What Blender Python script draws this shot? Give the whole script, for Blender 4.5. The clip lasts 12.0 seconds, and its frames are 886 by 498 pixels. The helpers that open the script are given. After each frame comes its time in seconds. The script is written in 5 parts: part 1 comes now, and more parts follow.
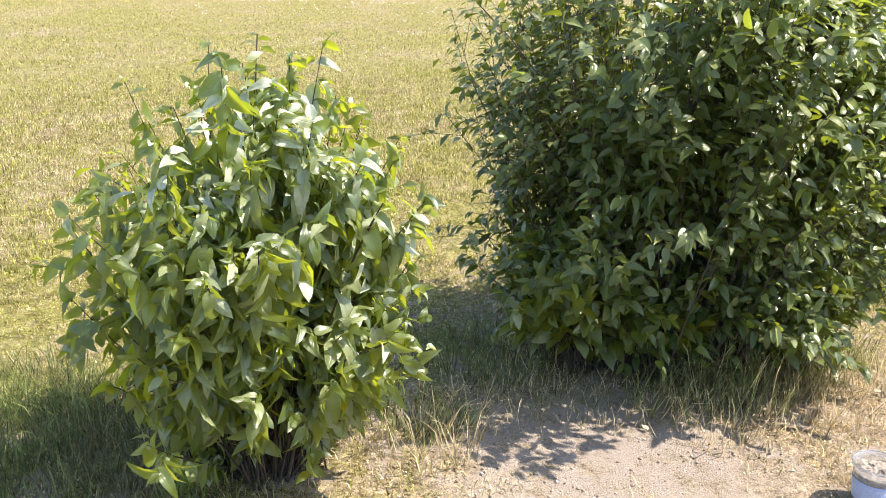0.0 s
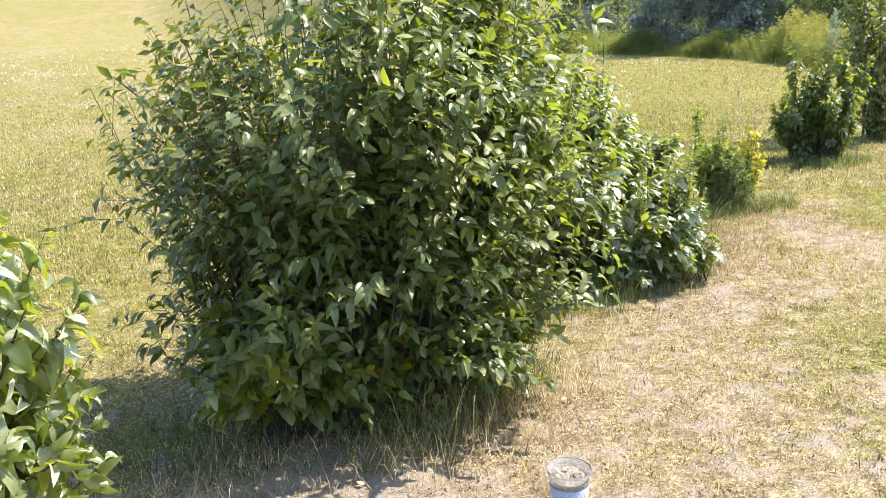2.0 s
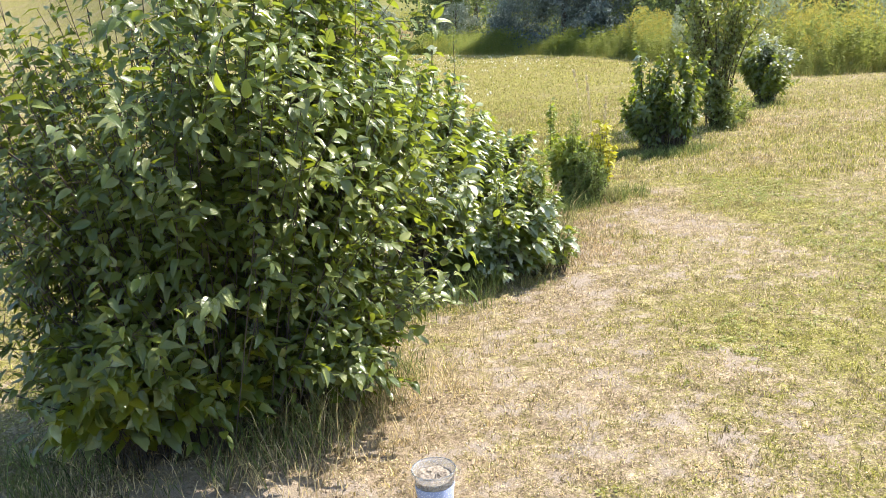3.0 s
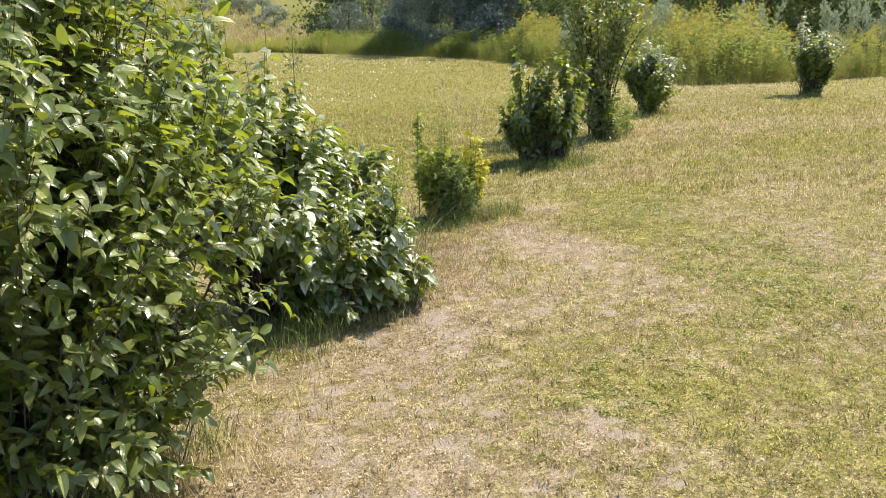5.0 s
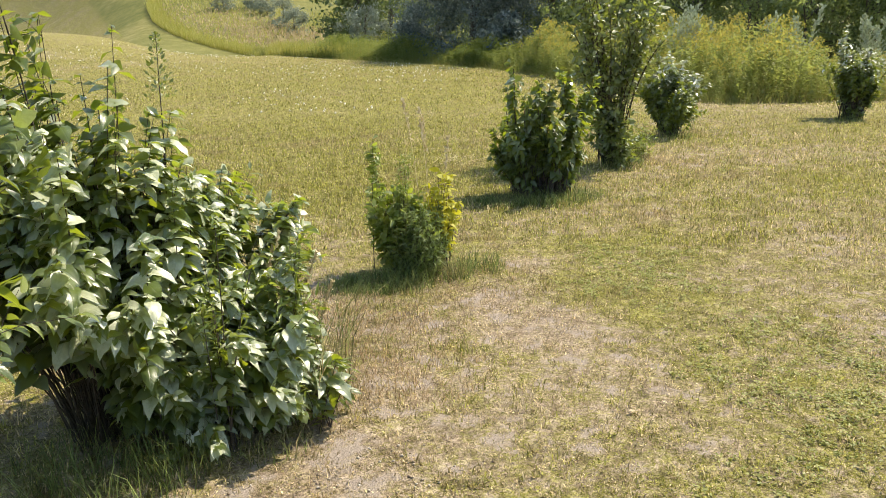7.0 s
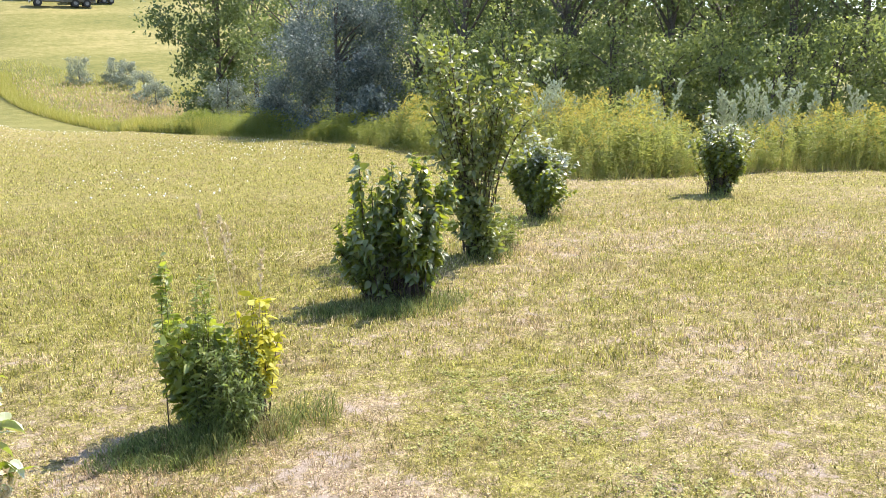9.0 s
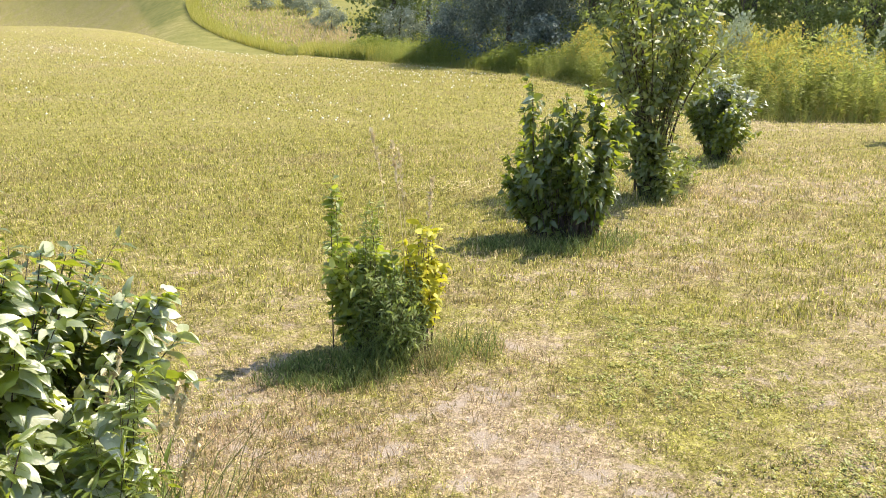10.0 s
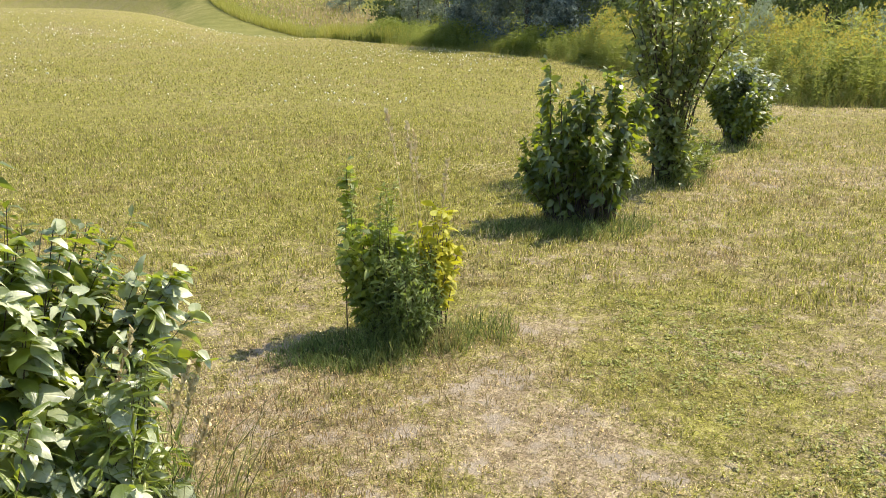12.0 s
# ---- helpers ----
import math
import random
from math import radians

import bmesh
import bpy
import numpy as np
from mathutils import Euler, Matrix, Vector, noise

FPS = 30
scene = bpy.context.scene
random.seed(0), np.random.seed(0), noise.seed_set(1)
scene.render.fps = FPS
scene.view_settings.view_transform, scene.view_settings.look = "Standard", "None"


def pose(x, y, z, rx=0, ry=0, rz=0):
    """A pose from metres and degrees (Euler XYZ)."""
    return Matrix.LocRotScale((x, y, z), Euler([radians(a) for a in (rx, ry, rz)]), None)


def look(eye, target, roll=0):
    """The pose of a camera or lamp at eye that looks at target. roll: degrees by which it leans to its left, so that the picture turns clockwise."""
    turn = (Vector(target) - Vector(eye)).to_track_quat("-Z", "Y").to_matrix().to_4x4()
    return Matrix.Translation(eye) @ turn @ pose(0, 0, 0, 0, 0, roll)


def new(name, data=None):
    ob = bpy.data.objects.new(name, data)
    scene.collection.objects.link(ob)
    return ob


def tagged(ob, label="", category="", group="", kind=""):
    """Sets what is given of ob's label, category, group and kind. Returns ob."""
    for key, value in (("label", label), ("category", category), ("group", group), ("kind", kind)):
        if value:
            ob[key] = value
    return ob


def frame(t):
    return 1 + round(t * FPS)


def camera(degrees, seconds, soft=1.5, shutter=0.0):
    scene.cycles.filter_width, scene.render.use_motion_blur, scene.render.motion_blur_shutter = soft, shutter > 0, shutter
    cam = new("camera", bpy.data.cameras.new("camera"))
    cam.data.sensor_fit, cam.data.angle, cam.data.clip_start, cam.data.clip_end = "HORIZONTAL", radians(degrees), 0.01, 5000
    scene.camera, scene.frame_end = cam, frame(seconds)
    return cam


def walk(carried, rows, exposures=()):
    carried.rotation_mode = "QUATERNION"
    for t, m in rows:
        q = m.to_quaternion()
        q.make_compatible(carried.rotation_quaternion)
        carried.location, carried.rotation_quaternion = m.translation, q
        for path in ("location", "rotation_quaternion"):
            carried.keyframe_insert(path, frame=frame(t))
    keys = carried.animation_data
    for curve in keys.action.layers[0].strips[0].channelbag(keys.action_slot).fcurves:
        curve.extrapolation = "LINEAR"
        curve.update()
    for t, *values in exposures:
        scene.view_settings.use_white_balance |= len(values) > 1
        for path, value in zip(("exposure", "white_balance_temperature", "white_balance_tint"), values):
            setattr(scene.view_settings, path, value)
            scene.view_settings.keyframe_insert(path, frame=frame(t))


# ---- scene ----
cam = camera(55.0, 12.0, soft=0.5)
METRES, EYE, TILT, LEAN, TURN = 3.927, 1.5, 0.0, 0.0, 2.1
ROWS = [
    (0.0, 0.0, 0.0, 0.0, 0.28, -18.06, -0.84),
    (0.5, -0.0095, -0.0043, 0.0005, 3.7, -17.61, -1.07),
    (1.0, 0.0003, -0.0002, 0.0038, -2.49, -15.64, -0.49),
    (1.5, 0.021, 0.0044, 0.0063, -13.23, -14.97, 1.29),
    (2.0, 0.0337, 0.005, 0.008, -20.16, -14.87, 2.54),
    (2.5, 0.0428, 0.0034, 0.0068, -25.11, -14.99, 3.26),
    (3.0, 0.0544, 0.0025, 0.006, -29.1, -15.2, 3.64),
    (3.5, 0.072, 0.0008, 0.0053, -32.96, -15.24, 3.37),
    (3.7, 0.0803, 0.0069, 0.0047, -34.75, -15.33, 3.03),
    (5.3, 0.2377, 0.1359, 0.0014, -35.66, -15.54, 1.94),
    (5.5, 0.2621, 0.1601, -0.0016, -34.8, -15.44, 1.74),
    (6.0, 0.332, 0.2127, 0.0002, -34.32, -15.24, 1.44),
    (6.5, 0.4084, 0.2544, 0.0046, -33.05, -15.33, 1.02),
    (7.0, 0.4759, 0.3247, -0.0007, -33.95, -15.07, 0.81),
    (7.2, 0.5087, 0.3557, -0.0011, -35.05, -14.94, 0.64),
    (8.8, 0.683, 0.5108, 0.0093, -42.11, -11.13, 1.13),
    (9.0, 0.6989, 0.521, 0.0093, -42.37, -10.52, 0.92),
    (9.5, 0.7313, 0.5421, 0.0106, -41.39, -9.84, 0.58),
    (10.0, 0.7108, 0.5602, 0.0028, -31.22, -14.94, -0.25),
    (10.5, 0.7113, 0.5689, -0.0017, -29.28, -16.24, -0.28),
    (11.0, 0.7164, 0.5682, -0.001, -29.67, -16.08, -0.28),
    (11.5, 0.716, 0.5652, -0.0011, -29.95, -15.99, -0.33),
    (12.0, 0.7157, 0.5638, -0.0012, -30.02, -16.01, -0.38),
]
walk(cam, [(t, pose(0, 0, EYE, TILT, LEAN, TURN) @ pose(METRES * x, METRES * y, METRES * z, 90 + pitch, roll, yaw)) for t, x, y, z, yaw, pitch, roll in ROWS],
     [(0.0, 1.24, 6300, 13), (1.0, 1.11, 6300, 13), (1.6, 1.28, 6300, 11), (2.5, 1.25, 6300, 10), (3.7, 1.0, 6500, 8), (5.5, 0.77, 6700, 8), (7.0, 0.70, 6800, 7),
      (9.0, 1.2, 6300, 13), (9.5, 1.2, 6300, 13), (10.0, 1.08, 6850, 8), (10.5, 0.75, 7000, 5), (12.0, 0.73, 7000, 2)])

# ---- world, sun, exposure ----
SUN_ELEVATION, SUN_AZIMUTH = 54.0, 88.0      # azimuth clockwise from +y
world = bpy.data.worlds.new("sky")
scene.world = world
world.use_nodes = True
sky = world.node_tree.nodes.new("ShaderNodeTexSky")
sky.sky_type = "NISHITA"
sky.sun_disc = False
sky.sun_elevation, sky.sun_rotation = radians(SUN_ELEVATION), radians(SUN_AZIMUTH)
background = world.node_tree.nodes["Background"]
background.inputs["Strength"].default_value = 0.148
world.node_tree.links.new(sky.outputs[0], background.inputs["Color"])
sun = new("sun", bpy.data.lights.new("sun", "SUN"))
sun.data.energy, sun.data.angle, sun.data.color = 4.75, radians(0.53), (1.0, 0.90, 0.755)
sun_from = Vector((math.sin(radians(SUN_AZIMUTH)) * math.cos(radians(SUN_ELEVATION)),
                   math.cos(radians(SUN_AZIMUTH)) * math.cos(radians(SUN_ELEVATION)), math.sin(radians(SUN_ELEVATION))))
sun.matrix_world = look(sun_from * 60, (0, 0, 0))


# ---- materials ----
def fresh(name):
    mat = bpy.data.materials.new(name)
    mat.use_nodes = True
    nt = mat.node_tree
    return mat, nt, nt.nodes["Principled BSDF"], nt.nodes["Material Output"]


def node(nt, kind, **values):
    n = nt.nodes.new(kind)
    for key, value in values.items():
        n.inputs[key].default_value = value
    return n


def noise_at(nt, scale, detail=4.0, rough=0.55, vector=None):
    n = node(nt, "ShaderNodeTexNoise", Scale=scale, Detail=detail, Roughness=rough)
    if vector is None:
        vector = nt.nodes.new("ShaderNodeNewGeometry").outputs["Position"]
    nt.links.new(vector, n.inputs["Vector"])
    return n.outputs["Fac"]


def arith(nt, op, a, b=0.0, c=0.0, clamp=False):
    n = nt.nodes.new("ShaderNodeMath")
    n.operation, n.use_clamp = op, clamp
    for i, v in enumerate((a, b, c)):
        if isinstance(v, (int, float)):
            n.inputs[i].default_value = v
        else:
            nt.links.new(v, n.inputs[i])
    return n.outputs[0]


def span(nt, value, lo, hi, to_lo=0.0, to_hi=1.0):
    n = nt.nodes.new("ShaderNodeMapRange")
    n.interpolation_type = "SMOOTHSTEP"
    nt.links.new(value, n.inputs["Value"])
    for key, v in (("From Min", lo), ("From Max", hi), ("To Min", to_lo), ("To Max", to_hi)):
        n.inputs[key].default_value = v
    return n.outputs["Result"]


def ramp(nt, value, *stops):
    n = nt.nodes.new("ShaderNodeValToRGB")
    while len(n.color_ramp.elements) < len(stops):
        n.color_ramp.elements.new(0.5)
    for e, (at, colour) in zip(n.color_ramp.elements, stops):
        e.position, e.color = at, (*colour, 1)
    nt.links.new(value, n.inputs[0])
    return n.outputs[0]


def blend(nt, fac, a, b, mode="MIX"):
    n = nt.nodes.new("ShaderNodeMix")
    n.data_type, n.blend_type = "RGBA", mode
    for socket, v in ((n.inputs[0], fac), (n.inputs[6], a), (n.inputs[7], b)):
        if isinstance(v, (int, float)):
            socket.default_value = v
        elif isinstance(v, tuple):
            socket.default_value = (*v, 1)
        else:
            nt.links.new(v, socket)
    return n.outputs[2]


def bump(nt, bsdf, height, strength, distance):
    n = node(nt, "ShaderNodeBump", Strength=strength, Distance=distance)
    nt.links.new(height, n.inputs["Height"])
    nt.links.new(n.outputs[0], bsdf.inputs["Normal"])


def chance(nt):
    """A random number for every piece, be it an object of its own or an island of a joined mesh."""
    a = nt.nodes.new("ShaderNodeObjectInfo").outputs["Random"]
    b = nt.nodes.new("ShaderNodeNewGeometry").outputs["Random Per Island"]
    return arith(nt, "FRACT", arith(nt, "ADD", a, b))


def leaf_material(name, dark, mid, light, glow, rough=0.42, thin=0.32, gloss=0.5, stops=(0.0, 0.55, 0.97), coat=0.0):
    mat, nt, bsdf, out = fresh(name)
    pick = chance(nt)
    colour = ramp(nt, pick, (stops[0], dark), (stops[1], mid), (stops[2], light))
    blotch = noise_at(nt, 55.0, 3.0)
    colour = blend(nt, span(nt, blotch, 0.35, 0.7, 0.0, 0.3), colour, mid)
    nt.links.new(colour, bsdf.inputs["Base Color"])
    bsdf.inputs["Roughness"].default_value = rough
    bsdf.inputs["Specular IOR Level"].default_value = gloss
    bsdf.inputs["Coat Weight"].default_value, bsdf.inputs["Coat Roughness"].default_value, bsdf.inputs["Coat IOR"].default_value = coat, rough, 1.7
    spot = nt.nodes.new("ShaderNodeAttribute")
    spot.attribute_name = "spot"
    local = nt.nodes.new("ShaderNodeSeparateXYZ")
    nt.links.new(spot.outputs["Vector"], local.inputs[0])
    across = arith(nt, "ABSOLUTE", local.outputs[0])
    rib = span(nt, across, 0.03, 0.0)
    veins = span(nt, arith(nt, "SINE", arith(nt, "MULTIPLY", arith(nt, "SUBTRACT", local.outputs[1], arith(nt, "MULTIPLY", across, 0.9)), 46.0)), 0.72, 1.0)
    lines = arith(nt, "MAXIMUM", rib, arith(nt, "MULTIPLY", veins, 0.6))
    relief = arith(nt, "SUBTRACT", arith(nt, "MULTIPLY", noise_at(nt, 90.0, 2.0), 0.7), lines)
    bump(nt, bsdf, relief, 0.38, 0.003)
    through_leaf = nt.nodes.new("ShaderNodeBsdfTranslucent")
    nt.links.new(blend(nt, span(nt, pick, 0.3, 1.0, 0.0, 0.5), glow, mid), through_leaf.inputs[0])
    mix = nt.nodes.new("ShaderNodeMixShader")
    mix.inputs[0].default_value = thin
    nt.links.new(bsdf.outputs[0], mix.inputs[1])
    nt.links.new(through_leaf.outputs[0], mix.inputs[2])
    nt.links.new(mix.outputs[0], out.inputs["Surface"])
    return mat


def bark_material(name, a, b):
    mat, nt, bsdf, out = fresh(name)
    grain = noise_at(nt, 38.0, 5.0)
    nt.links.new(ramp(nt, grain, (0.3, a), (0.7, b)), bsdf.inputs["Base Color"])
    bsdf.inputs["Roughness"].default_value = 0.85
    bump(nt, bsdf, grain, 0.6, 0.01)
    return mat


def plain_material(name, colour, rough=0.6, metal=0.0, vary=0.25, scale=9.0):
    mat, nt, bsdf, out = fresh(name)
    n = noise_at(nt, scale, 5.0)
    darker = tuple(c * (1 - vary) for c in colour)
    lighter = tuple(min(1, c * (1 + vary)) for c in colour)
    nt.links.new(ramp(nt, n, (0.3, darker), (0.7, lighter)), bsdf.inputs["Base Color"])
    bsdf.inputs["Roughness"].default_value, bsdf.inputs["Metallic"].default_value = rough, metal
    bump(nt, bsdf, noise_at(nt, scale * 12, 3.0), 0.15, 0.003)
    return mat


# parched (+) and green (-) patches of the lawn: place, reach, strength
PATCHES = ((4.95, 5.45, 0.42, 0.14), (4.45, 4.95, 0.40, 0.15), (4.35, 4.55, 0.42, 0.14), (4.62, 4.30, 0.34, 0.11), (3.45, 4.30, 0.40, 0.11), (3.05, 3.90, 1.05, 0.14),
           (2.75, 3.72, 0.70, 0.07), (2.20, 3.15, 1.12, 0.09), (1.70, 2.55, 1.12, 0.08), (2.60, 2.40, 0.98, 0.05), (4.05, 3.70, 0.70, 0.07), (4.38, 4.72, 0.77, 0.12),
           (4.32, 4.35, 0.70, 0.09), (4.98, 5.50, 0.77, 0.10), (6.10, 6.15, 1.12, 0.08), (7.15, 6.65, 1.12, 0.07), (9.50, 7.40, 1.82, 0.09), (6.40, 4.20, 1.40, 0.09),
           (7.10, 4.80, 1.26, 0.07), (3.62, 6.12, 0.84, 0.06), (3.55, 5.00, 0.77, 0.07), (0.45, 2.42, 1.26, 0.10), (5.30, 5.00, 1.04, -0.06), (5.20, 4.02, 1.10, -0.06),
           (5.95, 5.45, 1.04, -0.04), (7.30, 5.70, 1.30, -0.04), (4.90, 4.72, 0.65, -0.06), (4.75, 3.75, 0.91, -0.04), (3.25, 2.90, 0.85, -0.04), (4.05, 4.50, 0.59, -0.02),
           (6.60, 6.55, 0.78, -0.04), (4.75, 5.75, 0.65, -0.04), (8.70, 6.40, 1.56, -0.04), (0.70, 2.75, 0.90, 0.16))


def dryness(nt):
    """How parched the turf is at a place: 0 green, 1 straw and bare earth."""
    geo = nt.nodes.new("ShaderNodeNewGeometry").outputs["Position"]
    parts = nt.nodes.new("ShaderNodeSeparateXYZ")
    nt.links.new(geo, parts.inputs[0])
    x, y = parts.outputs[0], parts.outputs[1]
    warp = nt.nodes.new("ShaderNodeTexNoise")
    warp.inputs["Scale"].default_value = 1.6
    nt.links.new(geo, warp.inputs["Vector"])
    bent = nt.nodes.new("ShaderNodeVectorMath")
    bent.operation = "MULTIPLY_ADD"
    nt.links.new(warp.outputs["Color"], bent.inputs[0])
    bent.inputs[1].default_value = (0.7, 0.7, 0.0)
    nt.links.new(geo, bent.inputs[2])
    row = arith(nt, "SUBTRACT", arith(nt, "SUBTRACT", y, 2.85), arith(nt, "MULTIPLY", x, 0.66))
    worn = arith(nt, "MULTIPLY", span(nt, row, -3.4, -0.9), span(nt, row, 1.2, 0.1))
    total = arith(nt, "MULTIPLY", arith(nt, "MULTIPLY", worn, span(nt, x, 5.5, 1.5, 0.0, 1.0)), 0.12)
    for px, py, reach, strength in PATCHES:
        near = nt.nodes.new("ShaderNodeVectorMath")
        near.operation = "DISTANCE"
        nt.links.new(bent.outputs[0], near.inputs[0])
        near.inputs[1].default_value = (px + 0.35, py + 0.35, 0.0)
        total = arith(nt, "ADD", total, span(nt, near.outputs["Value"], reach, reach * 0.15, 0.0, strength))
    patches = arith(nt, "ADD", arith(nt, "MULTIPLY", noise_at(nt, 0.42, 3.0, 0.5, geo), 0.55),
                    arith(nt, "MULTIPLY", noise_at(nt, 2.6, 6.0, 0.75, geo), 0.80))
    patches = arith(nt, "ADD", patches, arith(nt, "MULTIPLY", arith(nt, "SUBTRACT", noise_at(nt, 10.0, 3.0, 0.6, geo), 0.5), 0.55))
    far = arith(nt, "MULTIPLY", span(nt, arith(nt, "SUBTRACT", y, arith(nt, "MULTIPLY", x, 0.66)), 2.8, 5.5, 0.0, -0.15), arith(nt, "MULTIPLY", span(nt, y, 40.0, 16.0, 0.4, 1.0), span(nt, x, 0.5, 5.0, 0.3, 1.0)))
    total = arith(nt, "ADD", total, arith(nt, "ADD", patches, far))
    return span(nt, total, 0.47, 1.02), geo


def ground_material():
    mat, nt, bsdf, out = fresh("turf and earth")
    dry, geo = dryness(nt)
    fine = noise_at(nt, 7.0, 9.0, 0.82, geo)
    speck = noise_at(nt, 160.0, 3.0, 0.7, geo)
    green = ramp(nt, fine, (0.36, (0.15, 0.145, 0.032)), (0.5, (0.285, 0.27, 0.062)), (0.64, (0.44, 0.41, 0.12)))
    straw = ramp(nt, fine, (0.36, (0.30, 0.23, 0.165)), (0.5, (0.445, 0.35, 0.255)), (0.64, (0.60, 0.49, 0.375)))
    distance = nt.nodes.new("ShaderNodeSeparateXYZ")
    nt.links.new(geo, distance.inputs[0])
    streak = nt.nodes.new("ShaderNodeVectorMath")
    streak.operation = "MULTIPLY"
    nt.links.new(geo, streak.inputs[0])
    streak.inputs[1].default_value = (0.35, 1.0, 1.0)
    drift = arith(nt, "ADD", arith(nt, "MULTIPLY", noise_at(nt, 0.10, 6.0, 0.6, streak.outputs[0]), 0.6), arith(nt, "MULTIPLY", noise_at(nt, 1.2, 6.0, 0.75, geo), 0.4))
    hill = ramp(nt, drift, (0.38, (0.105, 0.115, 0.030)), (0.50, (0.175, 0.17, 0.052)), (0.62, (0.28, 0.245, 0.10)))
    wander = nt.nodes.new("ShaderNodeTexNoise")
    wander.inputs["Scale"].default_value = 35.0
    nt.links.new(geo, wander.inputs["Vector"])
    shifted = nt.nodes.new("ShaderNodeVectorMath")
    shifted.operation = "MULTIPLY_ADD"
    nt.links.new(wander.outputs["Color"], shifted.inputs[0])
    shifted.inputs[1].default_value = (0.035, 0.035, 0.0)
    nt.links.new(geo, shifted.inputs[2])
    tone, hue = [], []
    for size in (190.0, 85.0, 26.0):
        cells = node(nt, "ShaderNodeTexVoronoi", Scale=size)
        nt.links.new(shifted.outputs[0], cells.inputs["Vector"])
        rgb = nt.nodes.new("ShaderNodeSeparateColor")
        nt.links.new(cells.outputs["Color"], rgb.inputs[0])
        tone.append(rgb.outputs[0])
        hue.append(rgb.outputs[1])
    mottle = arith(nt, "ADD", dry, arith(nt, "MULTIPLY", arith(nt, "SUBTRACT", arith(nt, "ADD", hue[0], hue[1]), 1.0), 0.60), clamp=True)
    colour = blend(nt, mottle, green, straw)
    for value, low in ((tone[0], 0.50), (tone[1], 0.70), (tone[2], 0.80)):
        colour = blend(nt, 1.0, colour, ramp(nt, value, (0.0, (low, low * 0.97, low * 0.9)), (0.5, (0.95, 0.95, 0.95)), (1.0, (1.12, 1.12, 1.12))), "MULTIPLY")
    earth = ramp(nt, speck, (0.3, (0.25, 0.205, 0.165)), (0.7, (0.45, 0.38, 0.315)))
    colour = blend(nt, 1.0, colour, ramp(nt, noise_at(nt, 60.0, 6.0, 0.8, geo), (0.36, (0.50, 0.48, 0.44)), (0.52, (1.0, 1.0, 1.0))), "MULTIPLY")
    bare = arith(nt, "MULTIPLY", span(nt, dry, 0.50, 0.80), span(nt, noise_at(nt, 5.0, 7.0, 0.7, geo), 0.50, 0.62))
    spot = nt.nodes.new("ShaderNodeVectorMath")
    spot.operation = "DISTANCE"
    nt.links.new(geo, spot.inputs[0])
    spot.inputs[1].default_value = (0.45, 2.42, 0.0)
    scuffed = arith(nt, "MULTIPLY", span(nt, spot.outputs["Value"], 0.75, 0.25), span(nt, fine, 0.35, 0.55))
    colour = blend(nt, arith(nt, "MAXIMUM", bare, scuffed), colour, earth)
    bearing = arith(nt, "ARCTAN2", arith(nt, "SUBTRACT", distance.outputs[0], 2.8), arith(nt, "SUBTRACT", distance.outputs[1], 2.2))
    onward = arith(nt, "SUBTRACT", distance.outputs[1], span(nt, bearing, 0.244, -0.035, 0.0, 320.0))
    colour = blend(nt, span(nt, onward, 46.0, 58.0), colour, hill)
    nt.links.new(colour, bsdf.inputs["Base Color"])
    bsdf.inputs["Roughness"].default_value = 0.95
    bsdf.inputs["Specular IOR Level"].default_value = 0.15
    bump(nt, bsdf, arith(nt, "ADD", fine, speck), 0.7, 0.02)
    return mat


def blade_material(name, wilt=0.0, green=((0.20, 0.20, 0.040), (0.49, 0.465, 0.115)), straw=((0.44, 0.345, 0.185), (0.76, 0.63, 0.38))):
    mat, nt, bsdf, out = fresh(name)
    dry, geo = dryness(nt)
    pick = chance(nt)
    lush = ramp(nt, pick, (0.0, green[0]), (0.9, green[1]))
    pale = ramp(nt, pick, (0.0, straw[0]), (1.0, straw[1]))
    level = arith(nt, "ADD", arith(nt, "MULTIPLY", dry, 0.85), wilt)
    turn = span(nt, arith(nt, "SUBTRACT", arith(nt, "ADD", level, 0.12), arith(nt, "FRACT", arith(nt, "MULTIPLY", pick, 7.31))), -0.15, 0.15)
    colour = blend(nt, turn, lush, pale)
    rust = span(nt, noise_at(nt, 1.1, 5.0, 0.6, geo), 0.52, 0.66, 0.0, 0.5)
    colour = blend(nt, rust, colour, (0.38, 0.28, 0.155))
    value = arith(nt, "ADD", arith(nt, "MULTIPLY", arith(nt, "FRACT", arith(nt, "MULTIPLY", pick, 23.7)), 0.75), 0.55)
    value = arith(nt, "MULTIPLY", value, span(nt, noise_at(nt, 26.0, 3.0, 0.6, geo), 0.36, 0.62, 0.64, 1.34))
    scaled = nt.nodes.new("ShaderNodeVectorMath")
    scaled.operation = "SCALE"
    nt.links.new(colour, scaled.inputs[0])
    nt.links.new(value, scaled.inputs["Scale"])
    colour = scaled.outputs[0]
    nt.links.new(colour, bsdf.inputs["Base Color"])
    bsdf.inputs["Roughness"].default_value = 0.55
    bsdf.inputs["Specular IOR Level"].default_value = 0.3
    trans = nt.nodes.new("ShaderNodeBsdfTranslucent")
    nt.links.new(colour, trans.inputs[0])
    mix = nt.nodes.new("ShaderNodeMixShader")
    mix.inputs[0].default_value = 0.42
    nt.links.new(bsdf.outputs[0], mix.inputs[1])
    nt.links.new(trans.outputs[0], mix.inputs[2])
    nt.links.new(mix.outputs[0], out.inputs["Surface"])
    return mat


